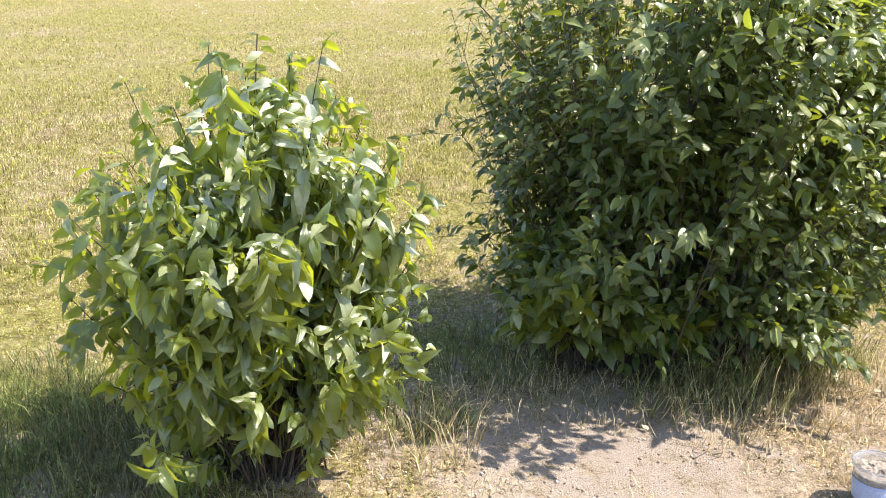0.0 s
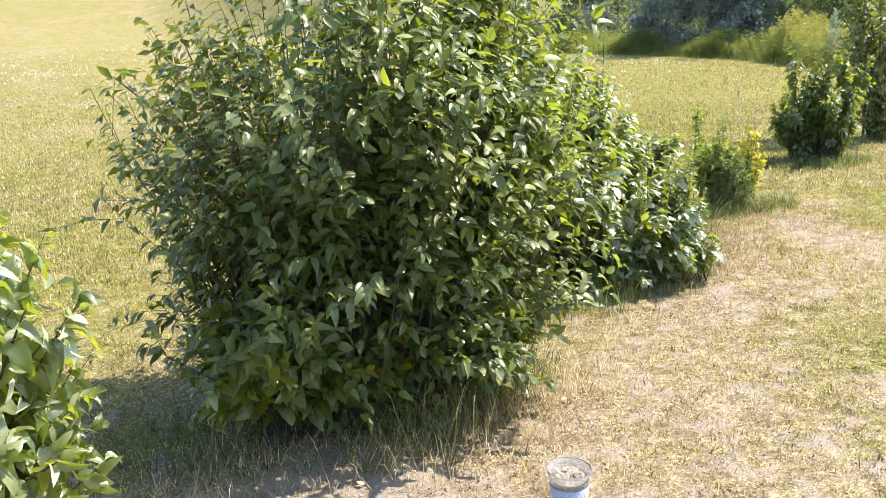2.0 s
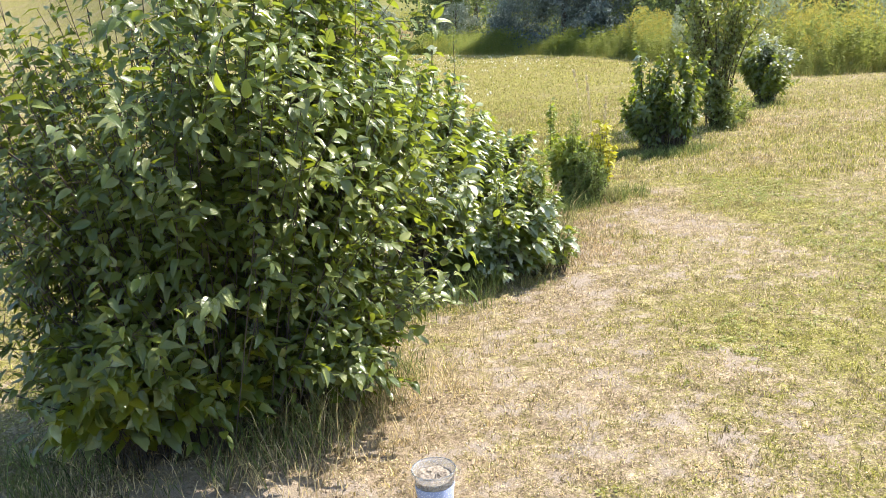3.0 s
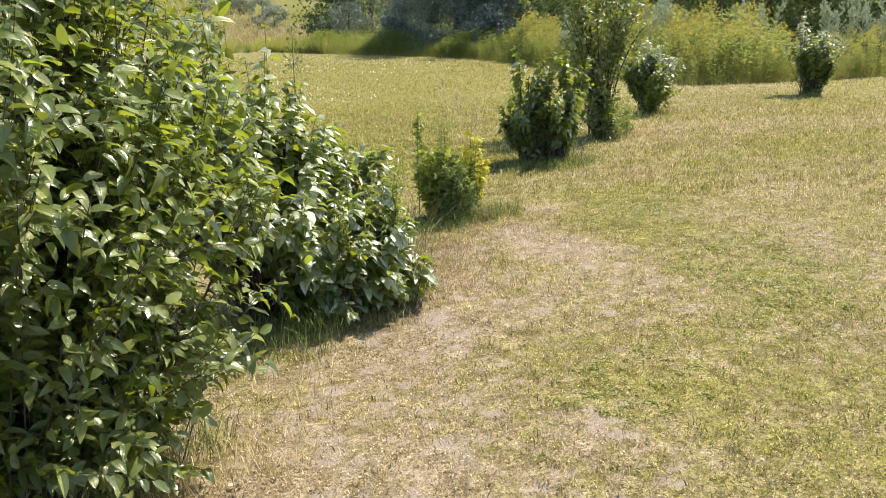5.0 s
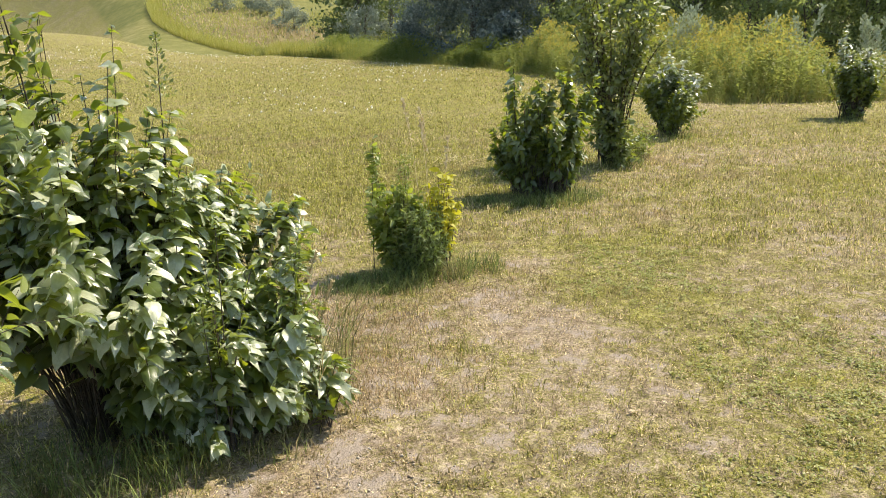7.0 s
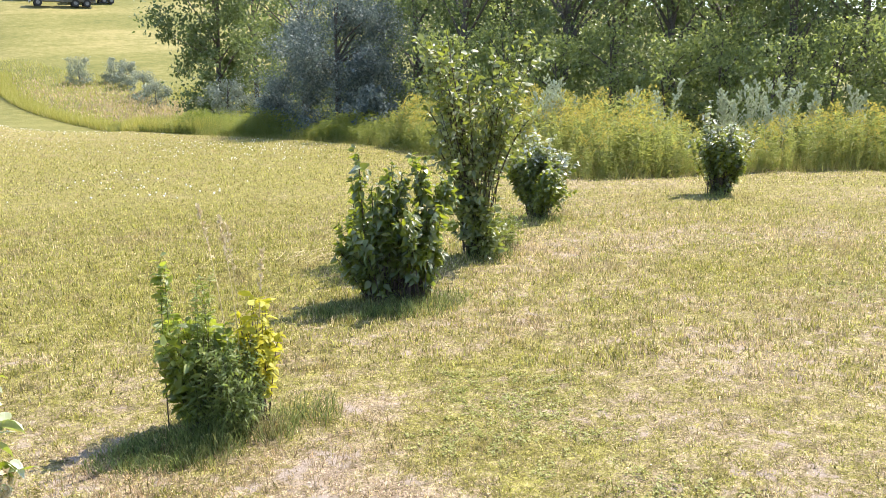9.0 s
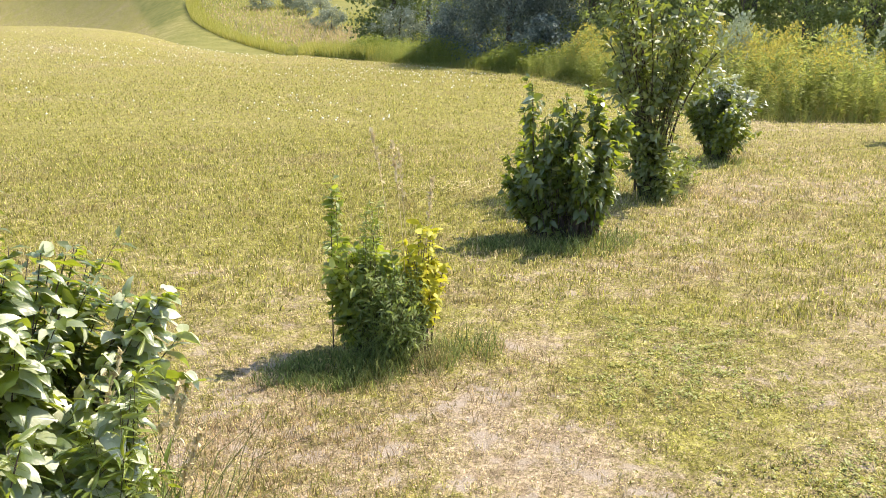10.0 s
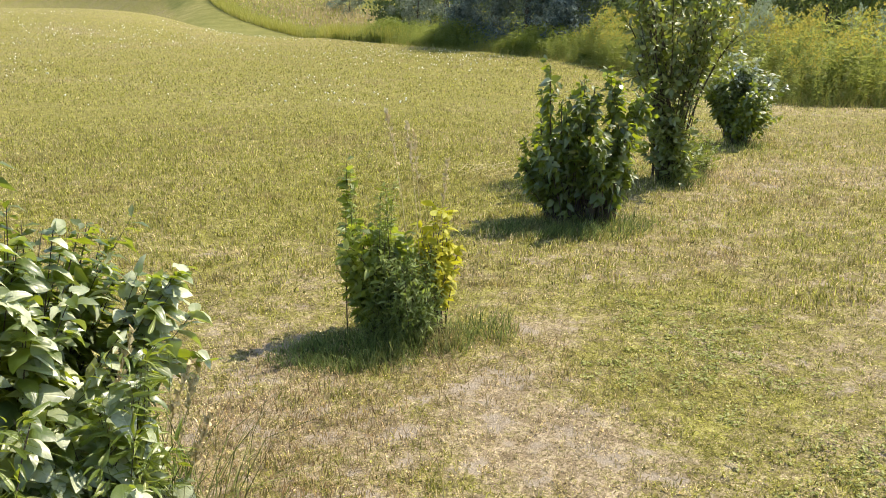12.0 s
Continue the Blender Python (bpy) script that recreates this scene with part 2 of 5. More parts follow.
TURF = ground_material()
BLADE = blade_material("mown grass blade")
# Long grass, its green set darker with some shade put into it.
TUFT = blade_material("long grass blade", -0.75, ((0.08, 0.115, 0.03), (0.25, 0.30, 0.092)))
DEAD = blade_material("dead grass blade", 0.55)
# The next two have sun sheen put into their colour.
SHEENLILAC = leaf_material("lilac leaf", (0.050, 0.086, 0.024), (0.105, 0.148, 0.05), (0.62, 0.65, 0.47), (0.48, 0.58, 0.03), 0.38, 0.34, 1.0, (0.0, 0.34, 0.70), 0.4)
SUNLITLILAC = leaf_material("sunlit lilac leaf", (0.20, 0.24, 0.17), (0.48, 0.51, 0.42), (0.74, 0.75, 0.68), (0.42, 0.48, 0.10), 0.34, 0.25, 1.0, (0.0, 0.4, 0.8), 0.4)
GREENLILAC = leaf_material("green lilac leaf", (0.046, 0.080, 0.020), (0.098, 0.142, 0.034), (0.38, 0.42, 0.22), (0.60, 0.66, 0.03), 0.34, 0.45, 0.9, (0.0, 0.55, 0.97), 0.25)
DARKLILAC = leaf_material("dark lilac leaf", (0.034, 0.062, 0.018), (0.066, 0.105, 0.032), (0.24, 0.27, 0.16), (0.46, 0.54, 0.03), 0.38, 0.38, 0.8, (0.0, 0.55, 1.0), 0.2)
CHERRY = leaf_material("cherry leaf", (0.042, 0.070, 0.020), (0.086, 0.122, 0.038), (0.23, 0.25, 0.10), (0.42, 0.49, 0.03), 0.27, 0.26, 0.6)
SPROUT = leaf_material("young cherry leaf", (0.080, 0.120, 0.026), (0.14, 0.19, 0.036), (0.30, 0.33, 0.09), (0.46, 0.54, 0.04), 0.36, 0.36, 0.7)
YELLOW = leaf_material("yellowing leaf", (0.28, 0.30, 0.03), (0.42, 0.40, 0.035), (0.55, 0.50, 0.06), (0.62, 0.58, 0.04), 0.5, 0.42)
DULL = leaf_material("dull green leaf", (0.052, 0.080, 0.024), (0.11, 0.145, 0.045), (0.36, 0.38, 0.22), (0.40, 0.46, 0.05), 0.36, 0.36, 0.9)
WEED = leaf_material("weed leaf", (0.12, 0.155, 0.045), (0.235, 0.27, 0.08), (0.42, 0.42, 0.17), (0.48, 0.53, 0.12), 0.55, 0.45, 0.4)
DARKWEED = leaf_material("grey-green weed leaf", (0.075, 0.12, 0.04), (0.16, 0.21, 0.075), (0.34, 0.39, 0.17), (0.42, 0.52, 0.09), 0.5, 0.45, 0.5)
GOLD = leaf_material("goldenrod flower", (0.32, 0.32, 0.08), (0.47, 0.41, 0.10), (0.58, 0.41, 0.12), (0.50, 0.45, 0.09), 0.8, 0.4, 0.2)
SAGE = leaf_material("sage leaf", (0.36, 0.39, 0.27), (0.48, 0.51, 0.37), (0.62, 0.64, 0.49), (0.44, 0.52, 0.32), 0.75, 0.25, 0.2)
OLIVE = leaf_material("silver olive leaf", (0.085, 0.112, 0.108), (0.165, 0.20, 0.19), (0.38, 0.43, 0.41), (0.13, 0.18, 0.14), 0.6, 0.34, 0.35)
# Paler than the poplar leaf: sunlight on the undergrowth put into the colour.
LITYOUNG = leaf_material("sunlit young poplar leaf", (0.065, 0.095, 0.035), (0.15, 0.19, 0.07), (0.38, 0.42, 0.19), (0.42, 0.50, 0.12), 0.45, 0.42, 0.5)
SILVER = leaf_material("silver bush leaf", (0.19, 0.22, 0.17), (0.32, 0.35, 0.28), (0.46, 0.49, 0.40), (0.26, 0.30, 0.18), 0.6, 0.3, 0.3)
POPLAR = leaf_material("poplar leaf", (0.042, 0.070, 0.032), (0.098, 0.135, 0.062), (0.24, 0.28, 0.145), (0.28, 0.36, 0.10), 0.5, 0.38, 0.35)
TWIG = bark_material("twig bark", (0.034, 0.026, 0.020), (0.095, 0.07, 0.052))
BARK = bark_material("trunk bark", (0.05, 0.042, 0.036), (0.16, 0.135, 0.11))
STRAW = leaf_material("pale straw", (0.42, 0.34, 0.20), (0.60, 0.50, 0.32), (0.76, 0.66, 0.46), (0.6, 0.5, 0.3), 0.7, 0.3, 0.2)
WILLOW = leaf_material("willow leaf", (0.075, 0.115, 0.028), (0.16, 0.21, 0.05), (0.40, 0.44, 0.17), (0.50, 0.58, 0.05), 0.40, 0.42, 0.7)
BERRY = plain_material("dark berry", (0.012, 0.008, 0.014), 0.35)


# ---- mesh building ----
def mesh_of(name, verts, faces, mat, smooth=False):
    """A mesh from arrays of vertices and faces that all have the same number of corners."""
    verts, faces = np.asarray(verts, dtype=np.float32), np.asarray(faces, dtype=np.int32)
    me = bpy.data.meshes.new(name)
    k = faces.shape[1]
    me.vertices.add(len(verts))
    me.vertices.foreach_set("co", verts.ravel())
    me.loops.add(faces.size)
    me.loops.foreach_set("vertex_index", faces.ravel())
    me.polygons.add(len(faces))
    me.polygons.foreach_set("loop_start", np.arange(0, faces.size, k, dtype=np.int32))
    me.polygons.foreach_set("loop_total", np.full(len(faces), k, dtype=np.int32))
    if smooth:
        me.polygons.foreach_set("use_smooth", np.ones(len(faces), dtype=bool))
    me.update(calc_edges=True)
    me.materials.append(mat)
    return me


def mark(me, spots):
    """Stores where each vertex lies on its own leaf, for the veins."""
    layer = me.attributes.new("spot", "FLOAT_VECTOR", "POINT")
    layer.data.foreach_set("vector", np.asarray(spots, dtype=np.float32).ravel())
    return me


def part(name, verts, faces, mat, parent, label="", smooth=False, kind=""):
    ob = new(name, mesh_of(name, verts, faces, mat, smooth))
    ob.parent = parent
    return tagged(ob, label=label, kind=kind)


def bm_part(name, bm, mat, parent, label="", smooth=False):
    me = bpy.data.meshes.new(name)
    bm.to_mesh(me)
    bm.free()
    if smooth:
        me.polygons.foreach_set("use_smooth", [True] * len(me.polygons))
    me.materials.append(mat)
    ob = new(name, me)
    ob.parent = parent
    return tagged(ob, label=label)


def holder(name, at, label, category, group=""):
    ob = new(name)
    ob.location = at
    ob.empty_display_size = 0.1
    return tagged(ob, label, category, group)


def join(pieces):
    verts, faces, n = [], [], 0
    for v, f in pieces:
        verts.append(v)
        faces.append(np.asarray(f) + n)
        n += len(v)
    return np.concatenate(verts), np.concatenate(faces)


def tube(points, radii, sides=6):
    """A tapering tube of quads along points."""
    p = np.asarray(points, dtype=float)
    d = np.gradient(p, axis=0)
    d /= np.linalg.norm(d, axis=1)[:, None] + 1e-9
    ref = np.where(np.abs(d[:, 2:3]) > 0.9, np.array([[1.0, 0, 0]]), np.array([[0, 0, 1.0]]))
    u = np.cross(d, ref)
    u /= np.linalg.norm(u, axis=1)[:, None] + 1e-9
    w = np.cross(d, u)
    a = np.linspace(0, 2 * np.pi, sides, endpoint=False)
    ring = np.cos(a)[None, :, None] * u[:, None] + np.sin(a)[None, :, None] * w[:, None]
    v = (p[:, None] + ring * np.asarray(radii, dtype=float)[:, None, None]).reshape(-1, 3)
    i, j = np.meshgrid(np.arange(len(p) - 1), np.arange(sides), indexing="ij")
    k = (j + 1) % sides
    f = np.stack([i * sides + j, i * sides + k, (i + 1) * sides + k, (i + 1) * sides + j], -1).reshape(-1, 4)
    return v, f


def curve3(a, b, c, n):
    t = np.linspace(0, 1, n)[:, None]
    return (1 - t) ** 2 * np.asarray(a) + 2 * t * (1 - t) * np.asarray(b) + t ** 2 * np.asarray(c)


def leaf_shape(width, fold=0.25, curl=0.25, heart=0.0, wave=0.0, rings=(0.0, 0.12, 0.36, 0.64, 0.86), peak=0.62, plump=0.8):
    """A leaf one unit long along y: a folded, curled blade with a rounded or heart-shaped foot and a drawn-out tip."""
    v = []
    for k, t in enumerate(rings):
        w = 0.5 * width * math.sin(math.pi * max(t, 0.012) ** peak) ** plump * (1 - 0.25 * t)
        w = max(w, width * (0.06 + 0.9 * heart)) if k == 0 else w
        back = -0.35 * heart if k == 0 else (-0.08 * heart if k == 1 else 0.0)
        drop, lift, twist = -curl * t ** 2, fold * w, wave * math.sin(2.6 * k)
        v += [(-w, t + back, drop + lift + twist), (0, t, drop), (w, t + back, drop + lift - wave * math.sin(2.6 * k + 1.4))]
    v.append((0, 1.0, -curl * 1.1))
    f, last = [], 3 * (len(rings) - 1)
    for k in range(len(rings) - 1):
        a = 3 * k
        f += [(a, a + 1, a + 4), (a, a + 4, a + 3), (a + 1, a + 2, a + 5), (a + 1, a + 5, a + 4)]
    f += [(last, last + 1, last + 3), (last + 1, last + 2, last + 3)]
    return np.array(v), np.array(f)


def full_leaf(width, fold, curl, heart, wave, rings=(0.0, 0.09, 0.28, 0.54, 0.80)):
    """A larger leaf with a domed blade five vertices across, a heart-shaped foot and a short point."""
    v = []
    for k, t in enumerate(rings):
        w = 0.5 * width * math.sin(math.pi * max(t, 0.012) ** 0.60) ** 0.66 * (1 - 0.10 * t)
        w = width * 0.17 if k == 0 else w
        back = (-0.30 * heart, -0.10 * heart)[k] if k < 2 else 0.0
        for u in (-1.0, -0.55, 0.0, 0.55, 1.0):
            a = abs(u)
            lift = fold * w * (1.7 * a - 0.9 * a * a) + wave * a * math.sin(2.3 * k + 1.7 * u)
            v.append((u * w, t + back * a * (1.6 - a), -curl * t ** 2 + lift))
    v.append((0, 1.0, -curl * 1.15))
    f, last = [], 5 * (len(rings) - 1)
    for k in range(len(rings) - 1):
        for j in range(4):
            a = 5 * k + j
            f += [(a, a + 1, a + 6), (a, a + 6, a + 5)]
    f += [(last + j, last + j + 1, last + 5) for j in range(4)]
    return np.array(v), np.array(f)


def frames_for(axis, up):
    """Rotation matrices whose y columns are the axes and whose z columns lean to the given up vectors."""
    y = axis / (np.linalg.norm(axis, axis=1)[:, None] + 1e-9)
    z = up - y * np.sum(up * y, axis=1)[:, None]
    z /= np.linalg.norm(z, axis=1)[:, None] + 1e-9
    x = np.cross(y, z)
    return np.stack([x, y, z], -1)


def scatter(shapes, at, rot, size, rng, marked=False):
    """Copies of the shapes, each at a place, with a turn and a size, as joined arrays."""
    pick = rng.integers(0, len(shapes), len(at))
    pieces, spots = [], []
    for k, (v, f) in enumerate(shapes):
        m = pick == k
        if not m.any():
            continue
        w = np.einsum("nij,vj->nvi", rot[m], v) * size[m][:, None, None] + at[m][:, None]
        faces = f[None] + (np.arange(m.sum()) * len(v))[:, None, None]
        pieces.append((w.reshape(-1, 3), faces.reshape(-1, f.shape[1])))
        spots.append(np.tile(v, (int(m.sum()), 1)))
    return (*join(pieces), np.concatenate(spots)) if marked else join(pieces)


# ---- the lie of the land ----
def smooth(a, lo, hi):
    t = np.clip((a - lo) / (hi - lo), 0, 1)
    return t * t * (3 - 2 * t)


def land(x, y):
    x, y = np.asarray(x, dtype=float), np.asarray(y, dtype=float)
    away = np.hypot(x - 2.8, y - 2.2)
    bearing = np.degrees(np.arctan2(x - 2.8, y - 2.2))
    ahead = 0.26 * x + 0.965 * y - 80 * smooth(bearing, 14, -2)
    h = -0.9 * smooth(ahead, 44, 58) + 23.5 * smooth(ahead, 58, 190) + 16 * smooth(ahead, 160, 420)
    h = h * smooth(bearing, 130, 85) * smooth(bearing, -150, -60)
    h = h - 0.8 * smooth(x, 18, 30) * smooth(bearing, 24, 36)
    h = h + 1.25 * smooth(away, 18, 50) * smooth(bearing, 18, 5) * smooth(away, 84, 56) * smooth(bearing, -60, -35)
    h = h + 0.10 * np.sin(x * 0.11 + 0.6) * np.sin(y * 0.09) * smooth(away, 9, 30)
    bumps = 0.016 * np.sin(x * 2.3 + 1.1 * np.sin(y * 1.7)) * np.sin(y * 2.0 + 0.8 * np.sin(x * 1.3))
    bumps = bumps + 0.007 * np.sin(x * 7.1 + y * 3.3) * np.sin(y * 6.2 - x * 2.7)
    return h + bumps * smooth(away, 40, 12)


def coords(lo, hi, step, reach):
    mid = np.arange(lo, hi, step)
    out, d = [], step
    while (out[-1] if out else 0) < reach:
        d *= 1.12
        out.append((out[-1] if out else 0) + d)
    out = np.array(out)
    return np.concatenate([(lo - out)[::-1], mid, mid[-1] + out])


def build_ground():
    xs, ys = coords(-4, 20, 0.2, 2500), coords(-2, 18, 0.2, 2500)
    gx, gy = np.meshgrid(xs, ys, indexing="ij")
    v = np.stack([gx, gy, land(gx, gy)], -1).reshape(-1, 3)
    n, m = len(xs), len(ys)
    i, j = np.meshgrid(np.arange(n - 1), np.arange(m - 1), indexing="ij")
    f = np.stack([i * m + j, (i + 1) * m + j, (i + 1) * m + j + 1, i * m + j + 1], -1).reshape(-1, 4)
    ob = new("ground", mesh_of("ground", v, f, TURF, True))
    tagged(ob, "sun-parched mown lawn with straw and bare earth patches", "ground", kind="structure")


build_ground()


# ---- grass ----
def blades(at, height, width, lean, rng, z=None):
    """Grass blades of two bent segments, as joined arrays."""
    n = len(at)
    a = rng.uniform(0, 2 * np.pi, n)
    side = np.stack([np.cos(a), np.sin(a), np.zeros(n)], -1) * width[:, None] * 0.5
    b = rng.uniform(0, 2 * np.pi, n)
    tip = np.stack([np.cos(b), np.sin(b), np.zeros(n)], -1) * (lean * height)[:, None]
    up = np.array([0, 0, 1.0])
    mid = at + tip * 0.35 + up * (height * 0.62)[:, None]
    end = at + tip + up * (height * np.sqrt(np.clip(1 - 0.35 * lean ** 2, 0.1, 1)))[:, None]
    v = np.stack([at - side, at + side, mid - side * 0.75, mid + side * 0.75, end], 1).reshape(-1, 3)
    f = (np.array([[0, 1, 3], [0, 3, 2], [2, 3, 4]])[None] + (np.arange(n) * 5)[:, None, None]).reshape(-1, 3)
    return v, f


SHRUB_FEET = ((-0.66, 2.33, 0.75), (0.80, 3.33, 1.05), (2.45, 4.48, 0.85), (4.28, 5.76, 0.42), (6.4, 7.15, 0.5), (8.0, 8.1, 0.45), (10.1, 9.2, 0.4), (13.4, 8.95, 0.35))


LEAFLET = [(np.array([(-0.30, 0.45, 0.06), (0, 0, 0), (0.30, 0.5, 0.06), (0, 1, -0.12)]), np.array([[0, 1, 3], [1, 2, 3]])),
           (np.array([(-0.20, 0.40, -0.05), (0, 0, 0), (0.22, 0.35, 0.1), (0.08, 1, -0.25)]), np.array([[0, 1, 3], [1, 2, 3]]))]


def build_lawn():
    rng = np.random.default_rng(11)
    groups, leaflets = [], []
    # rings of turf: inner and outer reach, blades for each square metre, height, width, leaflets for each square metre, their length
    for near, far, dense, tall, wide, leafy, length in ((-1.0, 4.5, 2600, 0.022, 0.0046, 6200, 0.0105), (4.5, 8, 2700, 0.032, 0.0066, 1700, 0.016), (8, 14, 1700, 0.040, 0.010, 700, 0.023), (14, 46, 220, 0.045, 0.016, 110, 0.034)):
        reach = far + 4
        n = int((2 * reach) ** 2 * (dense + leafy))
        p = rng.uniform(-reach, reach, (n, 2)) + np.array([1.4, 1.1])
        if far < 9:
            tuft = rng.uniform(0, 1, n) < 0.62
            p[tuft] = p[rng.integers(0, n // 16, tuft.sum())] + rng.normal(0, 0.020 if far < 5 else 0.028, (tuft.sum(), 2))
        s = np.clip((p @ np.array([2.8, 2.2])) / 12.68, 0, 1)[:, None]
        d = np.linalg.norm(p - s * np.array([2.8, 2.2]), axis=1)
        bearing = np.degrees(np.arctan2(p[:, 0] + 0.3, p[:, 1] + 0.3))
        clump = np.sin(p[:, 0] * 9 + 3 * np.sin(p[:, 1] * 7)) * np.sin(p[:, 1] * 8 + 2 * np.sin(p[:, 0] * 11))
        worn = 0.62 * smooth(np.hypot(p[:, 0] - 0.45, p[:, 1] - 2.42), 0.7, 0.25)
        for px, py, r, strength in PATCHES:
            worn = worn + 2.4 * max(strength - 0.05, 0) * smooth(np.hypot(p[:, 0] - px, p[:, 1] - py), r * 0.8, r * 0.1)
        keep = (d > near) & (d < far) & (bearing > -36) & (bearing < 74) & (rng.uniform(0, 1, n) < (0.74 + 0.4 * clump - worn) * (1 - smooth(d, 14, 46)) * (1 - 0.85 * smooth(d, 9, 14) * (far == 14)))
        p, clump = p[keep], clump[keep]
        at = np.column_stack([p, land(p[:, 0], p[:, 1]) - 0.004])
        leaf = rng.uniform(0, 1, len(at)) < leafy / (dense + leafy)
        q = at[leaf]
        k = len(q)
        a = rng.uniform(0, 2 * np.pi, k)
        axis = np.stack([np.cos(a), np.sin(a), rng.uniform(-0.1, 1.3, k)], -1)
        rot = frames_for(axis, np.tile([0, 0, 1.0], (k, 1)) + rng.normal(0, 0.55, (k, 3)))
        q = q + np.column_stack([np.zeros((k, 2)), rng.uniform(0.003, 1.0, k) * (0.012 + 0.008 * clump[leaf])])
        leaflets.append(scatter(LEAFLET, q, rot, length * rng.uniform(0.55, 1.35, k), rng))
        p, clump, at = p[~leaf], clump[~leaf], at[~leaf]
        k = len(at)
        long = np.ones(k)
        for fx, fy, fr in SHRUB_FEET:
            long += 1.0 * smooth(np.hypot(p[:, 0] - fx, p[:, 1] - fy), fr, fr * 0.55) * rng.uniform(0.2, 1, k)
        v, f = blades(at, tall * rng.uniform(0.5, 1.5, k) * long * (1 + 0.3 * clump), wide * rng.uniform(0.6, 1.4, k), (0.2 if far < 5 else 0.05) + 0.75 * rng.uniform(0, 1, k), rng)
        if near >= 8:
            v = v.reshape(-1, 5, 3)[:, [0, 1, 4]].reshape(-1, 3)
            f = np.arange(len(v)).reshape(-1, 3)
        groups.append((v, f))
    v, f = join(groups)
    ob = new("lawn_grass", mesh_of("lawn_grass", v, f, BLADE))
    tagged(ob, "short dry mown grass, straw and green blades mixed", "grass", kind="stuff")
    v, f = join(leaflets)
    ob = new("lawn_leaflets", mesh_of("lawn_leaflets", v, f, BLADE))
    tagged(ob, "small clipped leaves and clover making up the mown turf", "grass", kind="stuff")


build_lawn()


def grass_tuft(x, y, n, spread, height, mat=TUFT, label="clump of long uncut green grass", seed=0, lean=0.9, width=0.0038):
    rng = np.random.default_rng(1000 + seed)
    r, a = spread * np.sqrt(rng.uniform(0, 1, n)), rng.uniform(0, 2 * np.pi, n)
    px, py = r * np.cos(a), r * np.sin(a)
    at = np.column_stack([px, py, land(x + px, y + py) - 0.005 - land(x, y)])
    v, f = blades(at, height * rng.uniform(0.35, 1.1, n), width * rng.uniform(0.6, 1.3, n), lean * rng.uniform(0.2, 1.3, n), rng)
    ob = new("grass_tuft", mesh_of("grass_tuft", v, f, mat))
    ob.location = (x, y, float(land(x, y)))
    return tagged(ob, label, "grass", "long grass round the shrubs", kind="stuff")


# ---- shrubs ----
def crown_points(profile, n, rng, wob, shell=0.5, lump=0):
    """Points inside a crown given by (height, radius) pairs, with an uneven outline; lump: how many stand together as one clump."""
    if lump:
        hearts = crown_points(profile, max(4, n // lump), rng, wob, shell * 0.8)
        pick = (len(hearts) * rng.uniform(0, 1, n) ** 1.3).astype(int)
        wide = max(p[1] for p in profile)
        at = hearts[pick] + rng.normal(0, 1, (n, 3)) * np.array([1.0, 1.0, 0.8]) * min(0.17 * wide, 0.085)
        at[:, 2] = np.maximum(at[:, 2], profile[0][0])
        return at
    zs, rs = np.array([p[0] for p in profile]), np.array([p[1] for p in profile])
    zz = np.linspace(zs[0], zs[-1], 60)
    weight = np.interp(zz, zs, rs) + 0.03
    z = rng.choice(zz, n, p=weight / weight.sum()) + rng.normal(0, 0.012, n)
    a = rng.uniform(0, 2 * np.pi, n)
    r = np.interp(z, zs, rs) * (1 + wob * np.sin(3 * a + 4 * z) + 0.7 * wob * np.sin(5 * a - 6 * z + 1.3) + rng.normal(0, wob * 0.5, n))
    r *= rng.uniform(0, 1, n) ** shell
    return np.stack([r * np.cos(a), r * np.sin(a), z], -1)


def shoots(base_r, ends, rng, arch=0.5, root=(0.0, 0.0)):
    """Curved stems from the root to each end point."""
    paths = []
    for e in ends:
        a = rng.uniform(0, 2 * np.pi)
        b = np.array([math.cos(a), math.sin(a), 0]) * base_r * math.sqrt(rng.uniform()) + np.array([e[0], e[1], 0]) * 0.12
        b[0], b[1], b[2] = b[0] + root[0], b[1] + root[1], -0.03
        k = rng.uniform(0.15, 0.15 + arch)
        c = np.array([b[0] + k * (e[0] - b[0]), b[1] + k * (e[1] - b[1]), e[2] * rng.uniform(0.5, 0.75)]) + rng.normal(0, 0.02, 3)
        paths.append(curve3(b, c, e, 9))
    return paths


